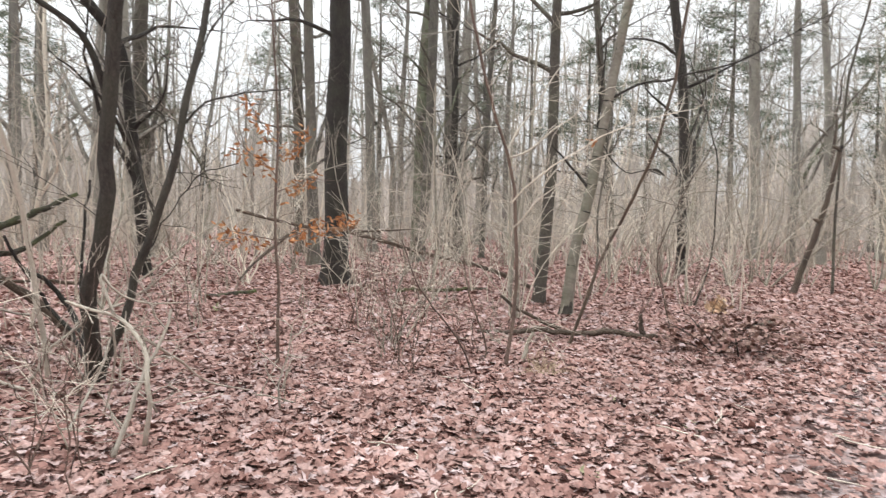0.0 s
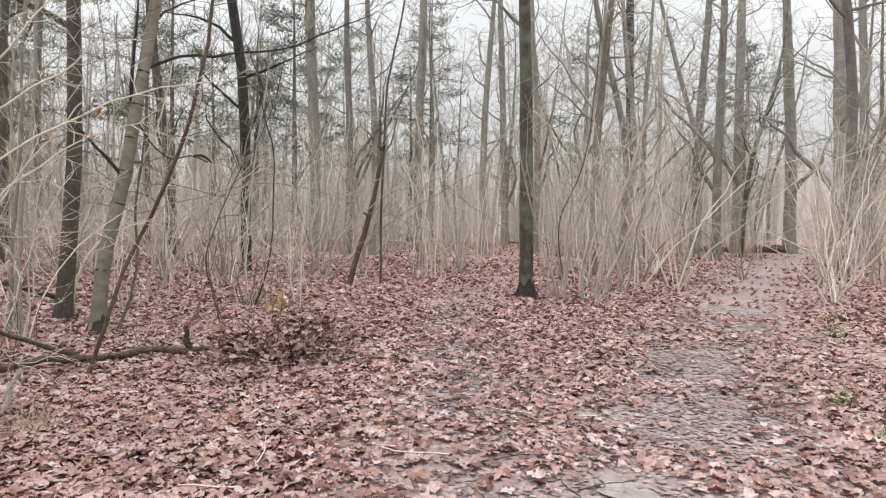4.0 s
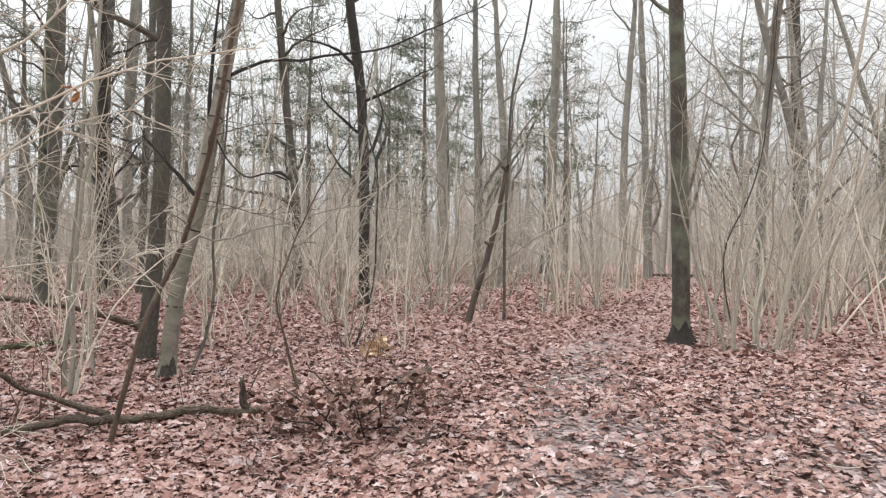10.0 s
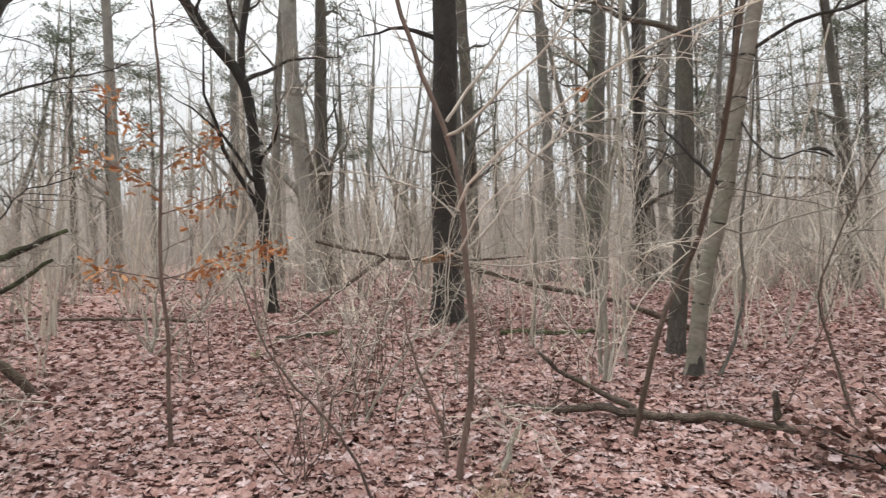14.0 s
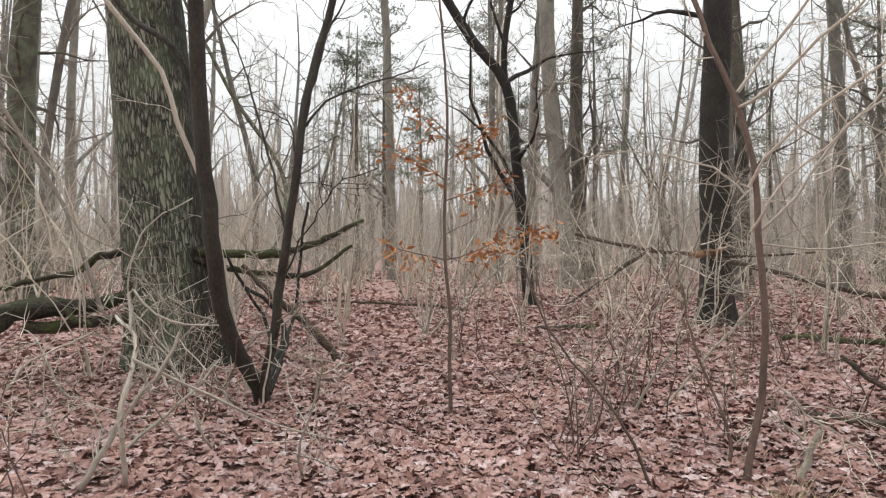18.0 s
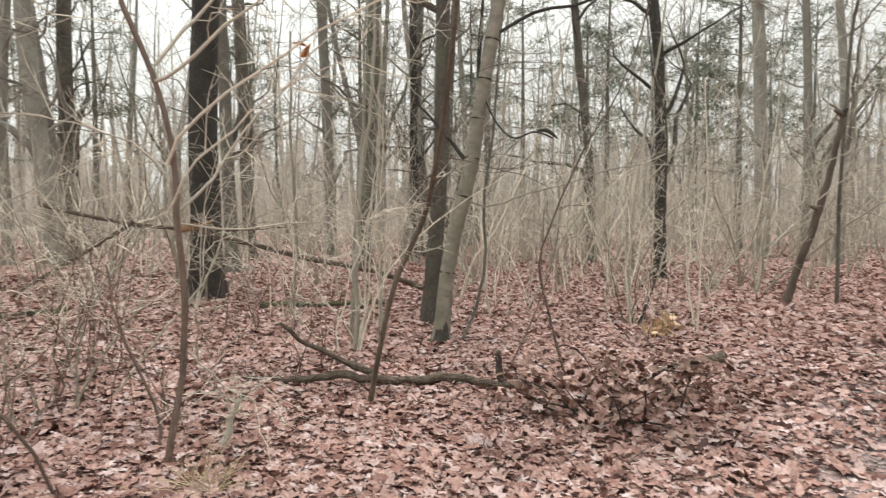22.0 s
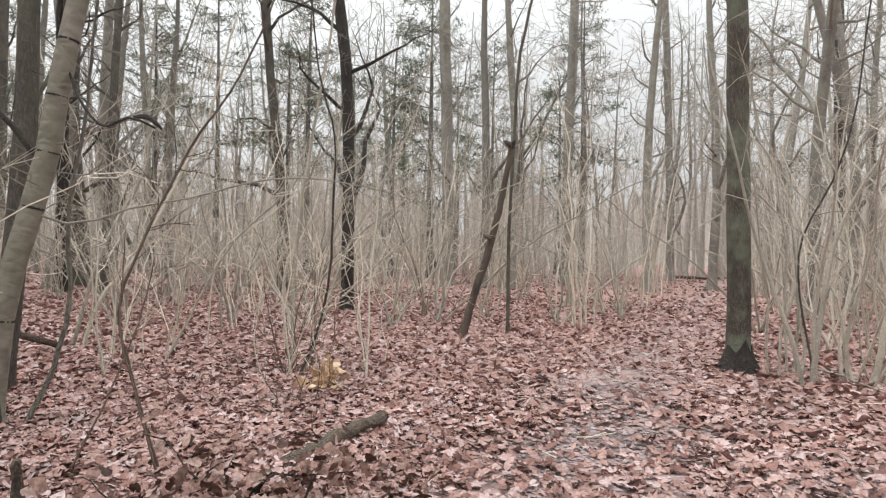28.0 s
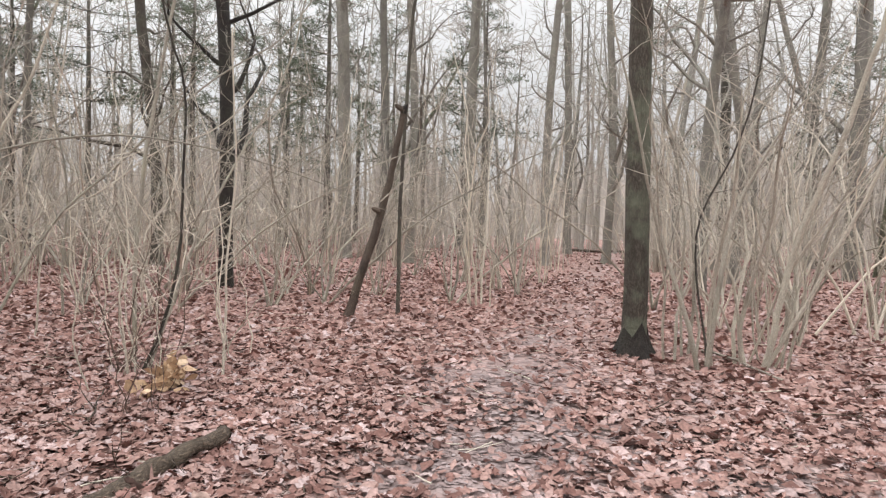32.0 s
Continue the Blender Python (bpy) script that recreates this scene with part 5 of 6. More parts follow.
def dead_sticks():
    """Pale dead sticks leaning every way about the oak's foot."""
    for i in range(9):
        x, y = (rng.uniform(-5.9, -4.3), rng.uniform(-1.3, 1.6)) if i < 7 else (rng.uniform(-4.4, -3.2), rng.uniform(-1.9, 0.6))
        d = np.array([rng.normal(0, 1), rng.normal(0, 1), rng.uniform(0.2, 1.3)])
        s = wander((x, y, 0.0), d, rng.uniform(0.7, 1.8), 7, 0.26, -0.02)
        s[:, 2] = np.maximum(s[:, 2], 0.02)
        fallen("dead_stick", s, 0.014, 0.007, PALEWOOD, "pale crooked dead stick tangled about the oak's foot", (), 8, length=0.5)


# ---- fallen wood ----
def fallen(name, ctrl, r0, r1, material, label, side=(), twigs=0, category="branch", n=26, lumps=0.16, length=0.35, twig_mat=None):
    base = np.array(ctrl[0], float)
    ob = tagged(new(name), label, category)
    ob.location = base
    run = float(np.linalg.norm(np.diff(np.array(ctrl, float), axis=0), axis=1).sum())
    n = int(min(36, max(7, run / 0.09)))
    s = crook(spline(ctrl, n), min(0.16 * r0 + 0.005, 0.013))
    t = Tubes()
    t.add(s[::-1], np.linspace(r1, r0, n) * rng.uniform(0.88, 1.14, n), 9, lumps)
    t.add([s[0] + (s[0] - s[1]) * 0.01, s[0] + (s[0] - s[1]) / np.linalg.norm(s[0] - s[1]) * r0 * 0.3], [r0 * 0.98, r0 * 0.6], 9)
    part("stem", t.mesh("stem", material, base), ob)
    for pts, a, b in side:
        q = Tubes()
        q.add(crook(spline(pts, 10), 0.25 * a), np.linspace(a, b, 10) * rng.uniform(0.88, 1.14, 10), 7, lumps)
        part("side_branch", q.mesh("side_branch", material, base), ob)
    if twigs:
        w = Tubes()
        twigs_on(w, s, twigs, length, 0.006, 1.0, 0.03, 2, 0.05)
        tagged(part("twigs", w.mesh("twigs", twig_mat or material, base), ob), kind="stuff")
    return ob


fallen("fallen_branch", [(-2.05, 6.75, 0.05), (-2.5, 6.45, 0.07), (-3.05, 6.0, 0.06), (-3.45, 5.65, 0.07), (-3.85, 5.4, 0.05)], 0.04, 0.032, DEADWOOD, "brown fallen branch with an upright broken stub lying on leaves",
       [([(-2.07, 6.74, 0.03), (-2.08, 6.74, 0.18), (-2.1, 6.73, 0.34)], 0.038, 0.022), ([(-2.05, 6.75, 0.05), (-1.97, 6.8, 0.06), (-1.9, 6.82, 0.05)], 0.045, 0.02),
        ([(-2.95, 6.08, 0.1), (-3.2, 5.9, 0.25), (-3.4, 5.72, 0.37), (-3.58, 5.55, 0.56)], 0.028, 0.02)], 10, length=0.4)
fallen("fallen_branch", [(-1.01, 9.14, 0.085), (-1.07, 8.9, 0.07), (-1.14, 8.5, 0.055), (-1.2, 7.9, 0.045), (-1.24, 7.5, 0.03)], 0.058, 0.055, DEADWOOD, "sawn grey-brown branch poking out of a pile of dead leaves", (), 6, "log", lumps=0.2)
fallen("lodged_branch", [(-9.9, 5.65, 1.70), (-9.2, 6.75, 1.41), (-8.8, 7.45, 1.32), (-8.35, 8.2, 1.11), (-7.9, 9.0, 0.85), (-7.4, 9.75, 0.66), (-6.8, 10.7, 0.3), (-6.5, 11.3, 0.02)], 0.03, 0.05, DEADWOOD, "long dark dead branch lodged against a big tree",
       [([(-9.2, 6.75, 1.41), (-9.2, 6.2, 1.1), (-9.1, 5.6, 0.75), (-8.71, 4.95, 0.44)], 0.04, 0.018), ([(-8.7, 7.6, 1.3), (-8.5, 8.3, 1.3), (-8.2, 9.0, 1.35)], 0.028, 0.01)], 18, length=0.6)
fallen("splintered_wood", [(-8.9, 7.3, 1.33), (-8.75, 7.5, 1.38), (-8.62, 7.75, 1.44)], 0.075, 0.025, RAWWOOD, "splintered orange-brown break of a lodged branch", [([(-8.8, 7.45, 1.38), (-8.62, 7.6, 1.36), (-8.5, 7.7, 1.45)], 0.05, 0.01)], 0, lumps=0.25)
fallen("mossy_branch", [(-6.05, -2.3, 0.0), (-6.12, -2.1, 0.28), (-6.2, -1.92, 0.6), (-6.35, -1.7, 0.76), (-6.6, -1.25, 0.78), (-6.9, -0.8, 0.9)], 0.135, 0.07, MOSSWOOD, "thick mossy bough that arches down from the oak", [([(-6.5, -1.4, 0.8), (-6.4, -1.2, 0.65), (-6.3, -1.0, 0.6)], 0.05, 0.02), ([(-6.3, -1.7, 0.62), (-6.5, -1.2, 0.6), (-6.7, -0.7, 0.66)], 0.07, 0.05)], 8)
fallen("mossy_log", [(-5.95, -2.2, 0.07), (-5.7, -2.6, 0.06), (-5.2, -3.2, 0.08), (-4.9, -3.7, 0.08)], 0.09, 0.1, MOSS, "mossy log lying on leaves beside the oak", (), 3, "log")
fallen("leaning_branch", [(-7.0, 1.55, 0.03), (-6.95, 1.05, 0.62), (-6.95, 0.45, 1.22)], 0.05, 0.035, DEADWOOD, "thick dead branch propped against the oak", (), 6)
fallen("fallen_branch", [(-13.0, 4.3, 0.04), (-13.8, 3.2, 0.1), (-14.5, 2.0, 0.14), (-15.5, 0.4, 0.1)], 0.035, 0.025, DEADWOOD, "long thin dead branch lying in the open wood", (), 10)
fallen("short_log", [(-9.6, 4.85, 0.06), (-9.6, 5.9, 0.07)], 0.06, 0.05, MOSSWOOD, "short mossy log lying on leaves", (), 0, "log")
fallen("mossy_log", [(-7.9, 8.2, 0.06), (-7.3, 9.2, 0.07), (-6.8, 9.9, 0.05)], 0.05, 0.035, MOSSWOOD, "thin mossy branch lying near the dark tree", (), 5, "log")
fallen("stump_post", [(-2.52, 4.36, -0.03), (-2.48, 4.42, 0.18), (-2.44, 4.47, 0.34)], 0.026, 0.018, BARK_PALE, "pale broken stump of a sapling", (), 0, "stump")
fallen("dead_stick", [(3.3, 13.3, 0.03), (3.5, 12.6, 0.05), (3.7, 11.85, 0.03)], 0.018, 0.012, PALEWOOD, "pale dead stick lying beside hazel stems", (), 3)
fallen("log", [(15.2, 37.6, 0.16), (16.8, 37.2, 0.16)], 0.16, 0.16, DEADWOOD, "cut log lying at the trail's bend", (), 0, "log")
fallen("log", [(18.3, 37.3, 0.22), (20.0, 36.8, 0.22)], 0.22, 0.21, DEADWOOD, "thick cut log lying beside the trail", (), 0, "log")
fallen("dead_stick", [(3.4, 4.9, 0.02), (3.75, 5.0, 0.025), (4.05, 5.15, 0.02)], 0.012, 0.008, DEADWOOD, "dark stick lying on the trail", (), 0)
fallen("fallen_branch", [(4.6, 47, 0.1), (6.4, 46.5, 0.15), (8.3, 46.2, 0.1)], 0.10, 0.06, DEADWOOD, "branch lying across the trail's far end", (), 8)
fallen("dead_stick", [(-6.05, -0.25, 0.02), (-6.0, 0.0, 0.5), (-5.95, 0.34, 0.74), (-5.9, 0.6, 0.95)], 0.015, 0.008, PALEWOOD, "pale dead stick standing askew beside the oak", (), 8)
fallen("dead_stick", [(-3.6, 0.2, 0.02), (-3.9, 0.5, 0.25), (-4.2, 0.75, 0.55)], 0.013, 0.008, PALEWOOD, "pale curved dead stick in the leaves", (), 5)

fallen("dead_stick", [(-2.98, 0.22, 0.015), (-3.02, 0.34, 0.23), (-3.07, 0.44, 0.43), (-3.12, 0.56, 0.56), (-3.17, 0.69, 0.76), (-3.18, 0.72, 0.89)], 0.018, 0.0099, PALEWOOD, "pale crooked dead stick standing askew in the leaves", (), 7, length=0.4)
fallen("dead_stick", [(-2.94, 1.48, 0.015), (-2.93, 1.45, 0.16), (-2.94, 1.53, 0.41), (-2.95, 1.59, 0.68)], 0.009, 0.005, PALEWOOD, "pale crooked dead stick standing askew in the leaves", (), 7, length=0.4)
fallen("dead_stick", [(-3.6, 0.84, 0.015), (-3.58, 0.74, 0.19), (-3.58, 0.72, 0.4), (-3.59, 0.78, 0.59), (-3.6, 0.85, 0.64)], 0.009, 0.005, PALEWOOD, "pale crooked dead stick standing askew in the leaves", (), 7, length=0.4)
fallen("dead_stick", [(-4.66, 0.81, 0.015), (-4.64, 0.72, 0.15), (-4.62, 0.6, 0.35)], 0.009, 0.005, PALEWOOD, "pale crooked dead stick standing askew in the leaves", (), 7, length=0.4)
fallen("dead_stick", [(-5.48, -0.36, 0.015), (-5.53, -0.22, 0.32), (-5.58, -0.05, 0.9), (-5.61, 0.04, 1.07)], 0.009, 0.005, PALEWOOD, "pale crooked dead stick standing askew in the leaves", (), 7, length=0.4)
fallen("dead_stick", [(-3.28, 0.09, 0.015), (-3.26, 0.03, 0.17), (-3.23, -0.05, 0.37), (-3.19, -0.15, 0.49)], 0.006, 0.0033, PALEWOOD, "pale crooked dead stick standing askew in the leaves", (), 7, length=0.4)
fallen("dead_stick", [(-4.63, 1.01, 0.015), (-4.63, 1.01, 1.3), (-4.6, 0.82, 1.5), (-4.59, 0.73, 1.59), (-4.56, 0.53, 1.7)], 0.009, 0.005, PALEWOOD, "pale crooked dead stick standing askew in the leaves", (), 7, length=0.4)
fallen("dead_stick", [(-3.04, 1.76, 0.015), (-3.04, 1.55, 0.12), (-3.04, 1.34, 0.18)], 0.007, 0.0039, PALEWOOD, "pale crooked dead stick standing askew in the leaves", (), 7, length=0.4)
fallen("dead_stick", [(-3.11, 4.92, 0.015), (-3.19, 4.81, 0.13), (-3.27, 4.71, 0.27)], 0.008, 0.0044, PALEWOOD, "pale crooked dead stick standing askew in the leaves", (), 7, length=0.4)
fallen("dead_stick", [(-1.76, 8.28, 0.02), (-2.0, 8.99, 0.05), (-2.42, 9.93, 0.08)], 0.009, 0.005, DEADWOOD, "thin dark twig lying over the leaves", (), 5, length=0.3)
dead_sticks()
fallen("dead_bough", [(-3.03, 0.45, 0.01), (-2.95, 0.45, 0.46), (-3.11, 0.47, 0.74), (-3.32, 0.39, 0.87), (-3.61, 0.2, 0.95)], 0.016, 0.011, PALEWOOD, "pale crooked dead bough arching over the leaves",
       [([(-3.11, 0.47, 0.74), (-3.3, 0.86, 0.47), (-3.49, 1.13, 0.26), (-3.69, 1.71, 0.02)], 0.011, 0.006), ([(-3.32, 0.39, 0.87), (-3.44, 0.36, 1.14), (-3.44, 0.47, 1.0), (-3.42, 0.63, 0.92), (-3.39, 0.91, 0.9)], 0.011, 0.005), ([(-3.37, 0.38, 0.84), (-3.4, 0.43, 0.68), (-3.5, 0.46, 0.41), (-3.89, 0.56, 0.01)], 0.01, 0.005)], 8, length=0.35)


def leaf_pile():
    ob = tagged(new("brush_pile"), "low heap of withered leaves and thin dead branches", "brush pile")
    base = np.array([-1.0, 7.0, 0])
    ob.location = base
    t, spots = Tubes(), []
    for _ in range(24):
        c = np.array([rng.normal(-1.0, 0.2), rng.normal(6.95, 0.4), 0.03])
        s = wander(c, (rng.normal(0, 1), rng.normal(0, 1), rng.uniform(0.1, 0.6)), rng.uniform(0.4, 0.9), 7, 0.18)
        s[:, 2] = np.clip(s[:, 2], 0.02, 0.34)
        t.add(s, np.linspace(0.009, 0.003, 7), 4, cap=False)
        for p in s[1:]:
            for _ in range(4):
                q = p + rng.normal(0, 0.08, 3)
                q[2] = max(q[2], 0.03)
                spots.append(q)
    tagged(part("twigs", t.mesh("twigs", BARK_DARK, base), ob), kind="stuff")
    heap = np.column_stack([rng.normal(-1.0, 0.32, 260), rng.normal(6.95, 0.55, 260), np.zeros(260)])
    far = ((heap[:, 0] + 1.0) / 0.5) ** 2 + ((heap[:, 1] - 6.95) / 0.95) ** 2
    heap[:, 2] = 0.04 + rng.uniform(0.2, 1.0, 260) * 0.22 * np.exp(-far)
    spots = np.array(spots)
    part("withered_leaves", leaves("withered_leaves", spots, rng.uniform(0.05, 0.095, len(spots)), PILE_LEAF, LEAF_B, up=1.0), ob, "dark withered leaves", -base)
    part("dry_leaves", leaves("dry_leaves", heap, rng.uniform(0.05, 0.09, 260), LITTER, LEAF_A, up=0.8), ob, "dry brown leaves", -base)


leaf_pile()


# ---- thicket ----
def hazel(stems, tall, lean, material, r=(0.011, 0.027), twigs=4, bend=0.115):
    """A bush of many thin upright stems from one foot."""
    ob = new("hazel_bush")
    w = Tubes()
    for _ in range(stems):
        az = rng.uniform(0, 6.283)
        d = rng.uniform(0, 0.5)
        tip = rng.normal(0, lean, 2)
        h = tall * rng.uniform(0.55, 1.1)
        s = wander((math.cos(az) * d * 0.7, math.sin(az) * d * 0.7, -0.05), (tip[0] * 0.5 + math.cos(az) * 0.03, tip[1] * 0.5 + math.sin(az) * 0.03, 1), h, 9, bend, 0.02)
        # the stem arches over towards its tip
        rise = np.linspace(0, 1, 9) ** 2
        s[:, :2] += rise[:, None] * tip[None] * h * 0.42
        s[:, 2] -= rise * np.hypot(*tip) * h * 0.16
        s = crook(s, 0.035)
        rr = rng.uniform(*r)
        t = Tubes()
        t.add(s, np.linspace(rr, rr * 0.25, 9) * rng.uniform(0.9, 1.12, 9), 5, cap=False)
        part("stem", t.mesh("stem", material), ob)
        twigs_on(w, s, twigs, h * 0.23, 0.005, 0.85, 0.05, 2, 0.3, True)
    tagged(part("twigs", w.mesh("twigs", BARK_TWIG), ob), kind="stuff")
    return ob


KINDS = [hazel(8, 4.4, 0.2, BARK_HAZEL, bend=0.11), hazel(7, 5.0, 0.22, BARK_HAZEL), hazel(9, 3.6, 0.26, BARK_HAZEL), hazel(6, 5.2, 0.28, BARK_TWIG),
         hazel(7, 4.0, 0.36, BARK_TWIG, twigs=6), hazel(6, 5.6, 0.18, BARK_TWIG, bend=0.09), hazel(5, 3.0, 0.35, BARK_TWIG, (0.006, 0.012), 5), hazel(7, 2.0, 0.35, BARK_RED, (0.005, 0.009), 4),
         hazel(8, 5.4, 0.19, BARK_HAZEL, (0.016, 0.036), 5, 0.10), hazel(8, 1.7, 0.5, BARK_PALE, (0.003, 0.007), 3), hazel(6, 5.2, 0.45, BARK_PALE, (0.012, 0.024), 6)]
LABELS = ["dense bush of pale upright hazel stems", "tall bush of pale hazel stems", "bushy pale hazel stems", "loose bush of tall grey-beige stems", "twiggy grey-beige bush of slanting stems",
          "tall thin grey stems in a bunch", "few slanting pale stems with fine twigs", "small reddish twiggy shrub on the leaves", "stout hazel bush of thick pale upright stems", "low tangle of thin pale dead stems", "few tall slanting pale stems that cross each other"]
BY_TRAIL = [(8, 3.02, 12.66, 1.0), (8, 3.75, 12.6, 0.85), (8, 4.6, 14.2, 0.95), (3, 5.4, 15.4, 1.0), (4, 4.2, 15.6, 1.1), (3, 6.3, 15.1, 1.0), (0, 7.0, 16.0, 1.0), (4, 9.5, 14.2, 1.0), (3, 10.8, 16.0, 1.0),
            (4, 8.6, 12.6, 0.9), (5, 12.4, 18.2, 1.0), (3, 13.6, 19.5, 1.1)]
LOW_TANGLES = [(9, -3.6, -1.0, 1.0), (9, -4.6, -1.9, 1.1), (9, -5.2, 1.5, 0.8), (9, -3.9, 3.7, 1.0), (9, -5.0, 5.6, 1.0), (9, -6.2, 7.6, 1.2), (9, -7.5, 5.4, 1.2), (9, -8.8, 8.6, 1.3), (9, -7.2, -3.0, 1.2),
               (9, -9.4, 0.4, 1.3), (9, -4.8, 7.6, 1.0), (9, -6.6, 2.9, 1.0), (9, -8.9, -1.5, 1.3), (9, -10.6, 6.0, 1.3)]
CROSSING_STEMS = [(10, -4.6, 15.0, 1.0), (10, -3.3, 15.8, 1.0), (10, -2.5, 16.6, 1.1), (10, -0.2, 17.2, 1.0), (10, -6.2, 14.8, 1.0), (10, -5.6, 17.2, 1.1), (10, -7.8, 13.6, 1.0), (10, -9.2, 15.4, 1.1), (10, 1.0, 19.0, 1.0),
                  (10, -10.6, 11.5, 1.0), (10, -12.6, 9.2, 1.0), (10, -9.5, 3.0, 0.9), (10, -10.4, -1.6, 0.9), (10, 5.9, 16.6, 1.0), (10, 9.2, 18.0, 1.0), (10, 3.6, 17.5, 1.0)]
GLADE_BUSHES = [(6, -4.22, 6.97, 1.2), (6, -6.76, 8.0, 1.3), (6, -5.42, 8.5, 1.2), (6, -2.65, 10.6, 1.0), (6, -4.5, 9.9, 1.2), (6, -6.85, 9.5, 1.3), (6, -9.7, 4.6, 1.4), (6, -5.0, 11.6, 1.3), (4, -3.7, 17.6, 1.0),
                (6, -2.1, 11.5, 1.0), (6, -5.5, 13.8, 1.3), (4, -4.6, 14.4, 1.0), (6, -5.5, 11.0, 1.2), (6, -6.4, -1.0, 1.1), (6, -5.2, -2.4, 1.2), (6, -8.5, 1.6, 1.2), (6, -11, 3.2, 1.4), (4, -11.5, 7.0, 1.0),
                (6, -8.6, 7.4, 1.2), (6, -8.3, 10.2, 1.3)]
RED_SHRUBS = [(7, -2.7, 10.9, 1.0), (7, -6.3, 6.8, 1.0), (7, -4.2, 4.1, 0.9), (7, -3.25, 3.2, 0.7), (7, -2.9, -0.1, 0.7), (7, -3.97, -1.4, 0.9), (7, -4.5, 0.45, 0.8), (7, -5.4, 4.7, 1.0), (7, -3.2, 4.4, 0.6),
              (7, -6.2, 0.2, 1.0), (7, -7.6, 3.4, 1.0), (7, -3.6, 5.9, 0.7), (7, -1.9, 9.6, 0.6)]


def place_bush(kind, x, y, scale, first):
    m = pose(x, y, float(lie(x, y)), 0, 0, rng.uniform(0, 360)) @ Matrix.Scale(scale, 4)
    src = KINDS[kind]
    if kind not in first:
        src.matrix_basis = m
        tagged(src, LABELS[kind], "shrub", "undergrowth of the wood")
        first.add(kind)
        return
    ob = copy_thing(src, pose(0, 0, 0))
    ob.matrix_basis = m


def clear_of_trails(x, y, a=1.5, b=0.9):
    p = np.array([x, y])
    return np.linalg.norm(TRAIL_A - p, axis=1).min() > a and np.linalg.norm(TRAIL_B - p, axis=1).min() > b


def build_thicket():
    first = set()
    for kind, x, y, s in BY_TRAIL + GLADE_BUSHES + RED_SHRUBS + LOW_TANGLES + CROSSING_STEMS:
        place_bush(kind, x, y, s, first)
    count = 0
    while count < 250:
        # to the right of the trails and straight on: dense; in the open wood on the other side: loose
        if rng.uniform() < 0.58:
            x, y = rng.uniform(-14, 22), rng.uniform(14.5, 36)
            if y < 15.5 + abs(x + 2) * 0.1:
                continue
        else:
            x, y = rng.uniform(-32, -11), rng.uniform(-14, 27)
            if x > -13 and 2 < y < 11:
                continue
        if not clear_of_trails(x, y) or (-16 < x < 4 and y < 14):
            continue
        kind = int(rng.choice([0, 1, 2, 3, 4, 5, 6, 10], p=[0.14, 0.15, 0.11, 0.17, 0.15, 0.13, 0.07, 0.08]))
        place_bush(kind, x, y, rng.uniform(0.8, 1.25), first)
        count += 1
    # thin pale stems in the open wood behind the oak
    count = 0
    while count < 36:
        x, y = rng.uniform(-23, -11.5), rng.uniform(-11, 12)
        if np.hypot(x + 18.6, y + 7.6) < 1.5:
            continue
        place_bush(int(rng.choice([3, 5, 6, 10])), x, y, rng.uniform(0.7, 1.1), first)
        count += 1


build_thicket()


# ---- the wood behind ----
def wood_tree(height, r, material, bend, limbs):
    pts = [(0, 0, 0), (rng.normal(0, bend), rng.normal(0, bend), height * 0.25), (rng.normal(0, bend * 1.5), rng.normal(0, bend * 1.5), height * 0.5)]
    return tree("tree", pts, r, r * 0.75, height, material, "bare tree in the wood behind", limbs, 0.16, 3.0, 6, 0.4, 9, group="wood behind", forks=2, twig_mat=BARK_HAZY_FAR)[0]


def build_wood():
    # these trunks and their twigs mostly take the barks with haze in the colour
    kinds = [wood_tree(17, 0.13, BARK_HAZY_GREY, 0.25, 13), wood_tree(19, 0.19, BARK_HAZY_GREY, 0.3, 13), wood_tree(14, 0.07, BARK_HAZY_FAR, 0.4, 12), wood_tree(18, 0.15, BARK_HAZY_GREY, 0.3, 13),
             wood_tree(12, 0.05, BARK_HAZY_FAR, 0.4, 10), wood_tree(15, 0.09, BARK_TWIG, 0.5, 12), wood_tree(16, 0.11, BARK_MOSSY, 0.6, 13)]
    used, count = set(), 0
    beside = [(13.5, 20.5), (15.8, 23.5), (22.5, 33), (25, 38), (20.5, 29), (24, 30), (28, 42), (19.5, 24.5),
              (5.6, 21.5), (7.4, 24.6), (6.6, 28.0), (12.6, 28.5), (5.0, 33.5), (14.8, 31.0), (2.2, 30.5),
              (-20.5, -4.0), (-23.0, -9.0), (-25.0, -2.0)]
    while count < 165:
        ang, d = rng.uniform(-0.75, 2.55), rng.uniform(24, 64)
        x, y = 0.9 - math.sin(ang) * d, 2 + math.cos(ang) * d
        if count < len(beside):
            x, y = beside[count]
            d = 50
        if count >= len(beside) and (not clear_of_trails(x, y, 2.0, 1.5) or (d < 34 and rng.uniform() < 0.5)):
            continue
        k = int(rng.choice([0, 1, 3, 6])) if count < len(beside) else int(rng.integers(len(kinds)))
        m = pose(x, y, 0, 0, 0, rng.uniform(0, 360)) @ Matrix.Scale(rng.uniform(0.85, 1.2), 4)
        if k in used:
            copy_thing(kinds[k], pose(0, 0, 0)).matrix_basis = m
        else:
            kinds[k].matrix_basis = m
            used.add(k)
        count += 1


build_wood()


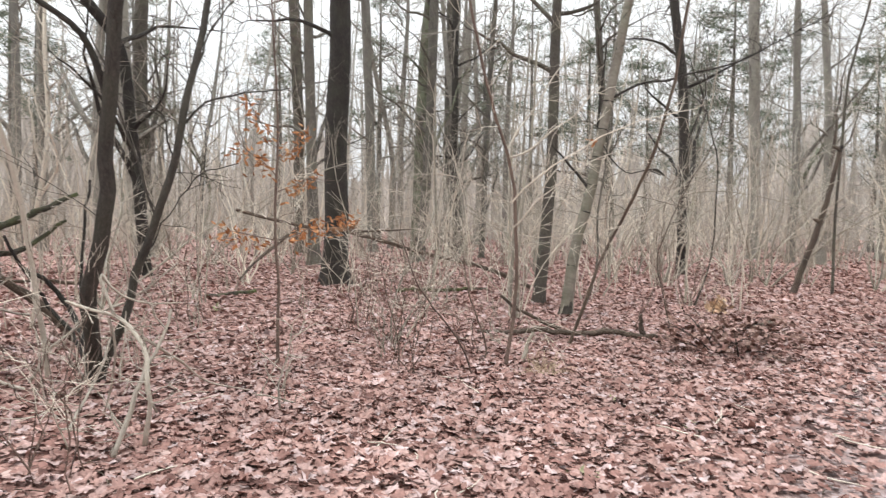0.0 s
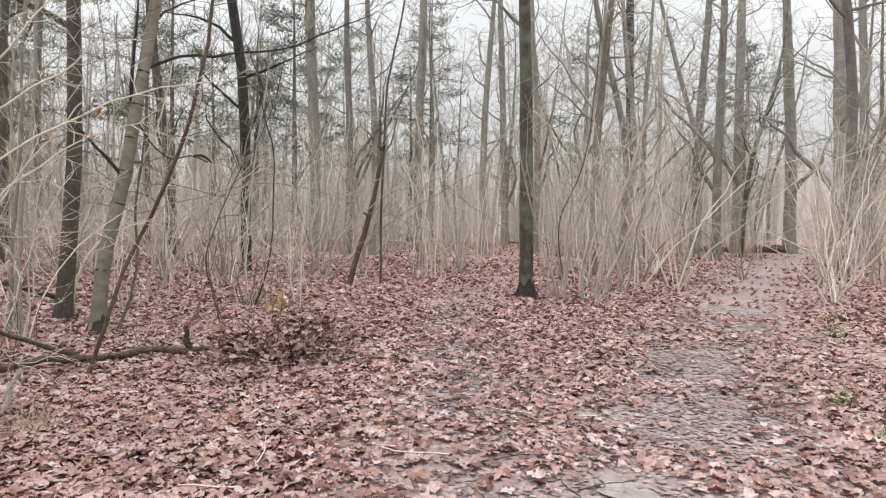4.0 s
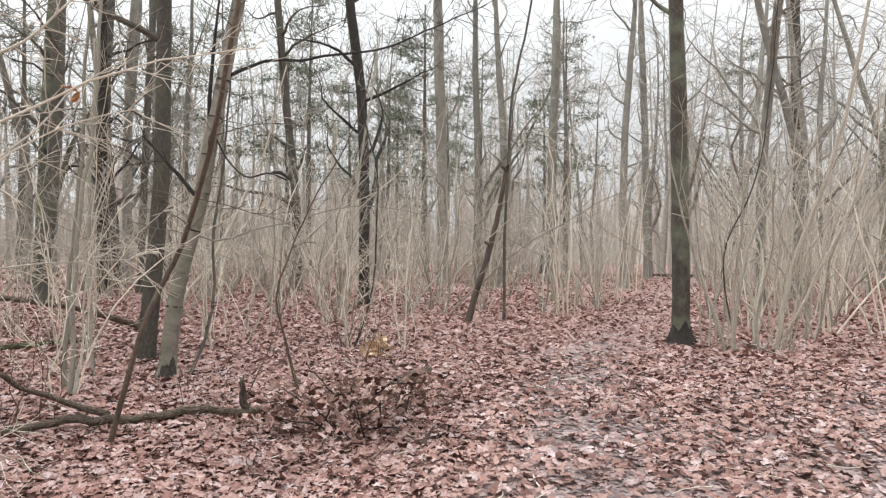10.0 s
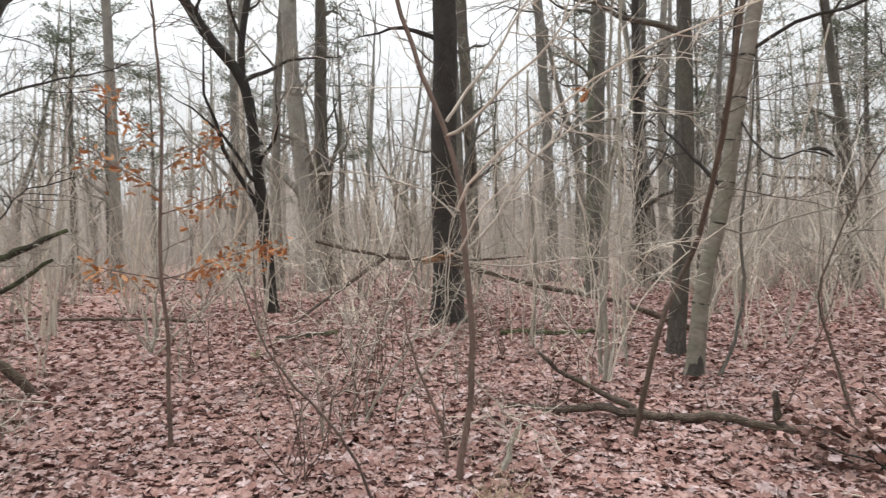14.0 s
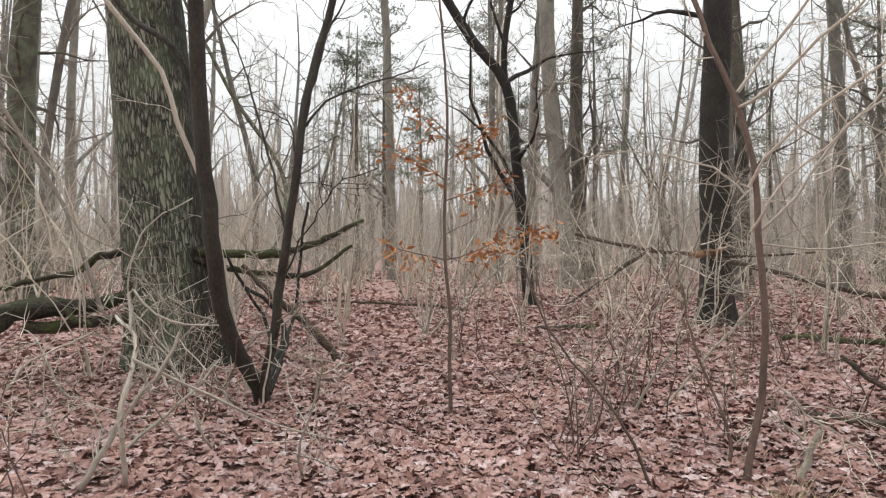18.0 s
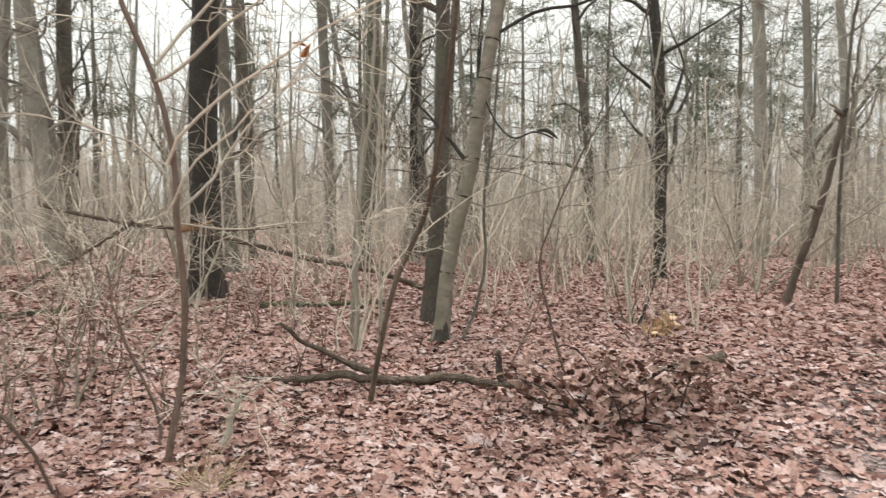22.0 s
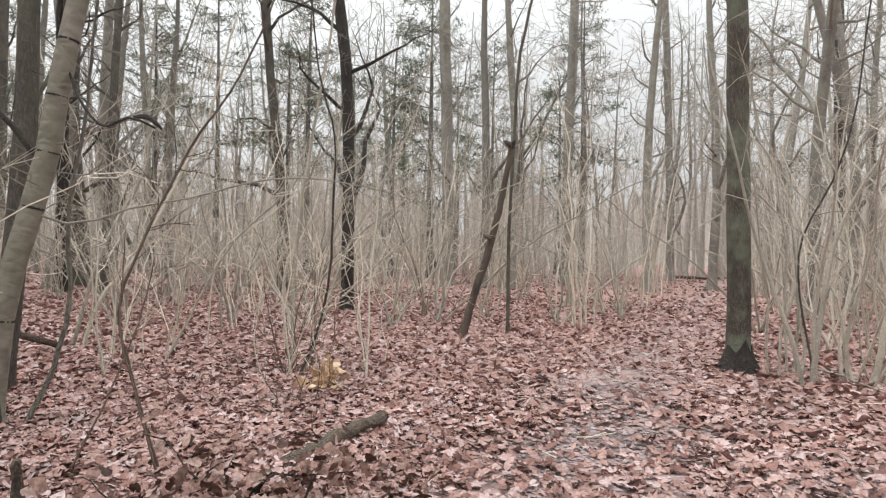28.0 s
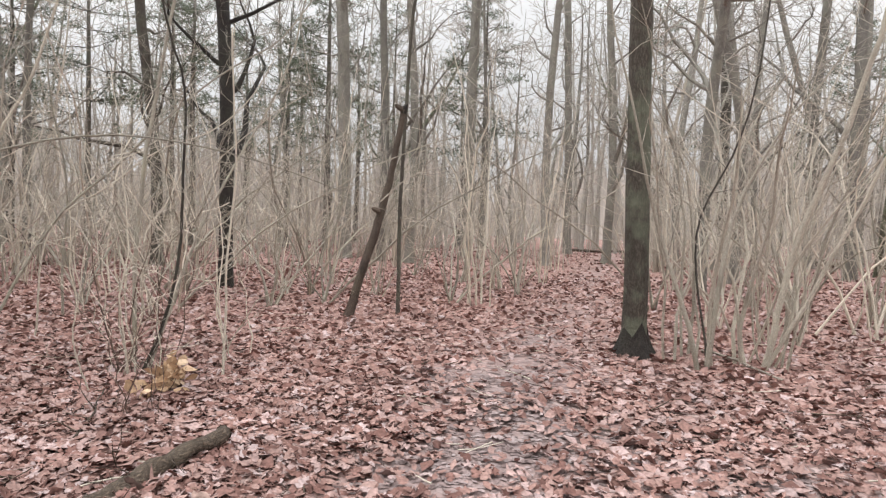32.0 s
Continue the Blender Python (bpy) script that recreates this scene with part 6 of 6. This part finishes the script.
def pine(height):
    ob = new("pine_tree")
    t, blades = Tubes(), []
    line = spline([(0, 0, -0.1), (0.1, 0, height * 0.5), (0, 0.1, height)], 20)
    t.add(line, np.linspace(0.2, 0.03, 20), 9, 0.03, 0.3)
    w = Tubes()
    for i in range(30):
        f = rng.uniform(0.4, 1.0)
        p = line[int(f * 19)]
        az = rng.uniform(0, 6.283)
        s = wander(p, (math.cos(az), math.sin(az), rng.uniform(-0.05, 0.45)), (1.2 - f) * 3.6 + 0.5, 6, 0.12, 0.03)
        w.add(s, np.linspace(0.03, 0.008, 6), 4, cap=False)
        for q in s[2:]:
            for _ in range(16):
                blades.append(q + rng.normal(0, 1, 3) * (0.32, 0.32, 0.13))
    part("trunk", t.mesh("trunk", BARK_GREY), ob)
    tagged(part("twigs", w.mesh("twigs", BARK_GREY), ob), kind="stuff")
    b = np.array(blades)
    spikes = [((1.0 if i % 2 else 0.16) * math.cos(i * math.pi / 4), (1.0 if i % 2 else 0.16) * math.sin(i * math.pi / 4)) for i in range(8)]
    tagged(part("needles", leaves("needles", b, rng.uniform(0.10, 0.2, len(b)), NEEDLE, spikes, up=1.5), ob, "green needles"), kind="stuff")
    return tagged(ob, "green pine among the bare trees", "pine tree", "pines of the wood")


def build_pines():
    kinds = [pine(15), pine(18), pine(13)]
    spots = [(-12, 40, 0), (-16, 37, 1), (-20, 42, 2), (-7, 46, 1), (-24, 34, 0), (-30, 30, 1), (-3, 50, 2), (-36, 10, 1), (-40, 6, 2), (-42, 13, 0), (-38, 17, 1), (22, 48, 0), (-14, 48, 0), (-28, 40, 2), (-46, 4, 1), (-44, 2, 0), (12, 55, 1), (-9, 38, 0), (-18, 48, 2), (-22, 37, 1), (-33, 24, 0), (-1, 44, 1), (-11, 52, 2)]
    used = set()
    for x, y, k in spots:
        m = pose(x, y, 0, 0, 0, rng.uniform(0, 360)) @ Matrix.Scale(rng.uniform(0.85, 1.15), 4)
        if k in used:
            copy_thing(kinds[k], pose(0, 0, 0)).matrix_basis = m
        else:
            kinds[k].matrix_basis = m
            used.add(k)


build_pines()


def far_woods():
    t = Tubes()
    for _ in range(2000):
        ang, d = rng.uniform(-0.95, 2.75), rng.uniform(44, 84)
        x, y = 0.9 - math.sin(ang) * d, 2 + math.cos(ang) * d
        if np.linalg.norm(TRAIL_A - (x, y), axis=1).min() < 2:
            continue
        big = rng.uniform() < 0.22
        h = rng.uniform(11, 19) if big else rng.uniform(4, 9)
        r = rng.uniform(0.09, 0.2) if big else rng.uniform(0.02, 0.05)
        s = wander((x, y, -0.1), (rng.normal(0, 0.06), rng.normal(0, 0.06), 1), h, 5, 0.05, 0.03)
        t.add(s, np.linspace(r, r * 0.25, 5), 4, cap=False)
        twigs_on(t, s, 7 if big else 2, h * 0.17, 0.022, 0.9, 0.03, 1, 0.35)
    # the stems' colour already holds the haze of distance
    tagged(new("far_woods", t.mesh("far_woods", BARK_HAZY_FAR)), "far wood of bare stems and twigs painted haze-pale grey-beige", "woods", kind="stuff")
    n = 2600
    v, f = [], []
    top = 9.0
    for i in range(n):
        a = 2 * math.pi * i / n
        d = 100 + 3 * math.sin(a * 9)
        top += (10.0 + 2.4 * math.sin(a * 23) - top) * 0.25 + rng.normal(0, 1.5)
        v += [(d * math.cos(a), d * math.sin(a), -1), (d * math.cos(a), d * math.sin(a), max(top, 4.0))]
        j = (i + 1) % n
        f.append((2 * i, 2 * j, 2 * j + 1, 2 * i + 1))
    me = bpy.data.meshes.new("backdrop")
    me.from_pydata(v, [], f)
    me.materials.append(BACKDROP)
    tagged(new("backdrop", me), "distant edge of the wood in painted haze-pale grey-brown", "woods", kind="structure")


far_woods()


def fine_undergrowth():
    """The haze of fine twigs that fills the undergrowth."""
    t = Tubes()
    made = 0
    while made < 7500:
        tall = made > 6200
        ang, d = rng.uniform(-0.75, 2.5), (29 if tall else 15) + (28 if tall else 38) * rng.uniform(0, 1) ** 1.3
        x, y = 0.9 - math.sin(ang) * d, 2 + math.cos(ang) * d
        p = np.array([x, y])
        made += 1
        if np.linalg.norm(TRAIL_A - p, axis=1).min() < 2 or np.linalg.norm(TRAIL_B - p, axis=1).min() < 1.1:
            continue
        if tall:
            s = wander((x, y, -0.05), (rng.normal(0, 0.2), rng.normal(0, 0.2), 1), rng.uniform(3, 6), 7, 0.09)
            r = rng.uniform(0.01, 0.022)
            t.add(s, np.linspace(r, r * 0.3, 7), 3, cap=False)
            continue
        z = rng.uniform(0.0, 3.6)
        s = wander((x, y, z), (rng.normal(0, 0.45), rng.normal(0, 0.45), 1), rng.uniform(0.9, 2.2), 4, 0.16)
        r = rng.uniform(0.005, 0.009)
        t.add(s, [r, r * 0.9, r * 0.7, r * 0.4], 3, cap=False)
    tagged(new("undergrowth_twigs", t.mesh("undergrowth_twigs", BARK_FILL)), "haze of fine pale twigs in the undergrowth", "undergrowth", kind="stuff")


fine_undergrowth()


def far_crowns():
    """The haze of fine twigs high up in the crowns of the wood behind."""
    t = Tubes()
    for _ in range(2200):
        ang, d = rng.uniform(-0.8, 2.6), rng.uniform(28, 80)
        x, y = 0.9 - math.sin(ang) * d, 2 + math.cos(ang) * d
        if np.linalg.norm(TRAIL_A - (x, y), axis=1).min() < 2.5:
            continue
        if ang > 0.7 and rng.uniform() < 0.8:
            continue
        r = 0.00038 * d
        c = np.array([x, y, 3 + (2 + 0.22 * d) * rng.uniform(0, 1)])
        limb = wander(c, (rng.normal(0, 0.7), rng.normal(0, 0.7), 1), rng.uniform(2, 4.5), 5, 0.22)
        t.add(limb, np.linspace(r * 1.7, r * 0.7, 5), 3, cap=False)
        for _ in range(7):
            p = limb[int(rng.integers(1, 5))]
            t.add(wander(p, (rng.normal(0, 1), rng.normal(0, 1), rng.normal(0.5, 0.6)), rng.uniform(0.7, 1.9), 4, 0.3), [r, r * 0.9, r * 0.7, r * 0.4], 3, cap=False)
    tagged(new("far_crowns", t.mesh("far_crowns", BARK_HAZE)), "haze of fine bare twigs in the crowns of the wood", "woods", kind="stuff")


far_crowns()


# ---- small things on the ground ----
def herb(x, y, size, count, material, label, name="herb", leaf=1.0):
    ob = tagged(new(name), label, "plant")
    ob.location = (x, y, float(lie(x, y)))
    t, spots = Tubes(), []
    for _ in range(max(3, count // 4)):
        s = wander((rng.normal(0, size * 0.3), rng.normal(0, size * 0.3), -0.02), (rng.normal(0, 0.6), rng.normal(0, 0.6), 1), size * rng.uniform(0.6, 1.1), 4, 0.15)
        t.add(s, [0.004, 0.003, 0.003, 0.002], 4, cap=False)
        for p in s[1:]:
            for _ in range(2):
                spots.append(p + rng.normal(0, size * 0.16, 3) * (1, 1, 0.4))
    part("stalks", t.mesh("stalks", BARK_RED), ob)
    spots = np.array(spots)
    spots[:, 2] = np.maximum(spots[:, 2], 0.02)
    part("leaves", leaves("leaves", spots, rng.uniform(0.2, 0.42, len(spots)) * min(size, 0.16) * leaf, material, LEAF_C, up=0.8 if leaf == 1 else 1.5), ob)


herb(-2.11, 10.28, 0.3, 56, YELLOW_LEAF, "low shrub with pale yellow leaves", "yellow_shrub", 2.3)
for x, y, s in ((4.2, 4.3, 0.22), (4.35, 5.2, 0.2), (4.6, 4.7, 0.2), (6.6, 9.1, 0.2), (6.3, 8.6, 0.18), (4.0, 3.7, 0.2), (7.2, 10.2, 0.2)):
    herb(x, y, s * 0.75, 70, GREEN_LEAF, "low green herb at the trail's edge")
for x, y, s in ((-0.3, 3.3, 0.1), (-0.6, 1.9, 0.1), (0.9, 2.6, 0.08), (-8.2, 4.2, 0.16), (-6.9, 4.0, 0.12)):
    herb(x, y, s, 14, GREEN_LEAF, "small yellow-green plant among fallen leaves")


herb(-1.11, 3.63, 0.09, 12, GREEN_LEAF, "small yellow-green plant among fallen leaves")


def dry_grass(x, y, count, tall):
    """A tuft of bent dry grass blades."""
    t = Tubes()
    for _ in range(count):
        az, lean = rng.uniform(0, 6.283), rng.uniform(0.2, 1.1)
        s = wander((x + rng.normal(0, 0.05), y + rng.normal(0, 0.05), -0.01), (math.cos(az) * lean, math.sin(az) * lean, 1), tall * rng.uniform(0.5, 1.1), 6, 0.12, -0.14)
        s[:, 2] = np.maximum(s[:, 2], 0.02)
        t.add(s, np.linspace(0.0035, 0.001, 6), 3, cap=False)
    ob = tagged(new("grass_tuft"), "tuft of bent dry straw-coloured grass", "grass")
    ob.location = (x, y, 0)
    tagged(part("blades", t.mesh("blades", DRY_GRASS, (x, y, 0)), ob), kind="stuff")


dry_grass(-2.03, 4.00, 60, 0.34)


def litter_twigs():
    """Short broken twigs strewn over the leaves."""
    for material, count, label in ((DEADWOOD, 420, "small dark broken twigs strewn on the leaves"), (BARK_TWIG, 260, "small pale broken twigs strewn on the leaves")):
        t = Tubes()
        for _ in range(count):
            x, y = (rng.uniform(-9, 6), rng.uniform(-1, 15)) if rng.uniform() < 0.75 else (rng.uniform(-14, 10), rng.uniform(-4, 24))
            az = rng.uniform(0, 6.283)
            s = wander((x, y, 0), (math.cos(az), math.sin(az), 0.05), rng.uniform(0.08, 0.55), 5, 0.22)
            s[:, 2] = lie(s[:, 0], s[:, 1]) + 0.02 + abs(s[:, 2]) * 0.3
            r = rng.uniform(0.003, 0.008)
            t.add(s, np.linspace(r, r * 0.5, 5), 4, cap=False)
        tagged(new("broken_twigs", t.mesh("broken_twigs", material)), label, "twigs", kind="stuff")


litter_twigs()


def puddle():
    n = 40
    v = [(2.05, 3.16, 0.012)]
    for i in range(n):
        a = 6.283 * i / n
        r = 0.27 + 0.07 * math.sin(3 * a + 1) + 0.05 * math.sin(7 * a) + 0.03 * math.sin(13 * a + 2)
        v.append((2.05 + r * 0.8 * math.cos(a), 3.16 + r * 1.25 * math.sin(a), 0.004))
    me = bpy.data.meshes.new("puddle")
    me.from_pydata(v, [], [(0, i + 1, (i + 1) % n + 1) for i in range(n)])
    me.materials.append(WET)
    tagged(new("puddle", me), "shallow pale wet patch of mud on the trail", "puddle", kind="structure")


puddle()
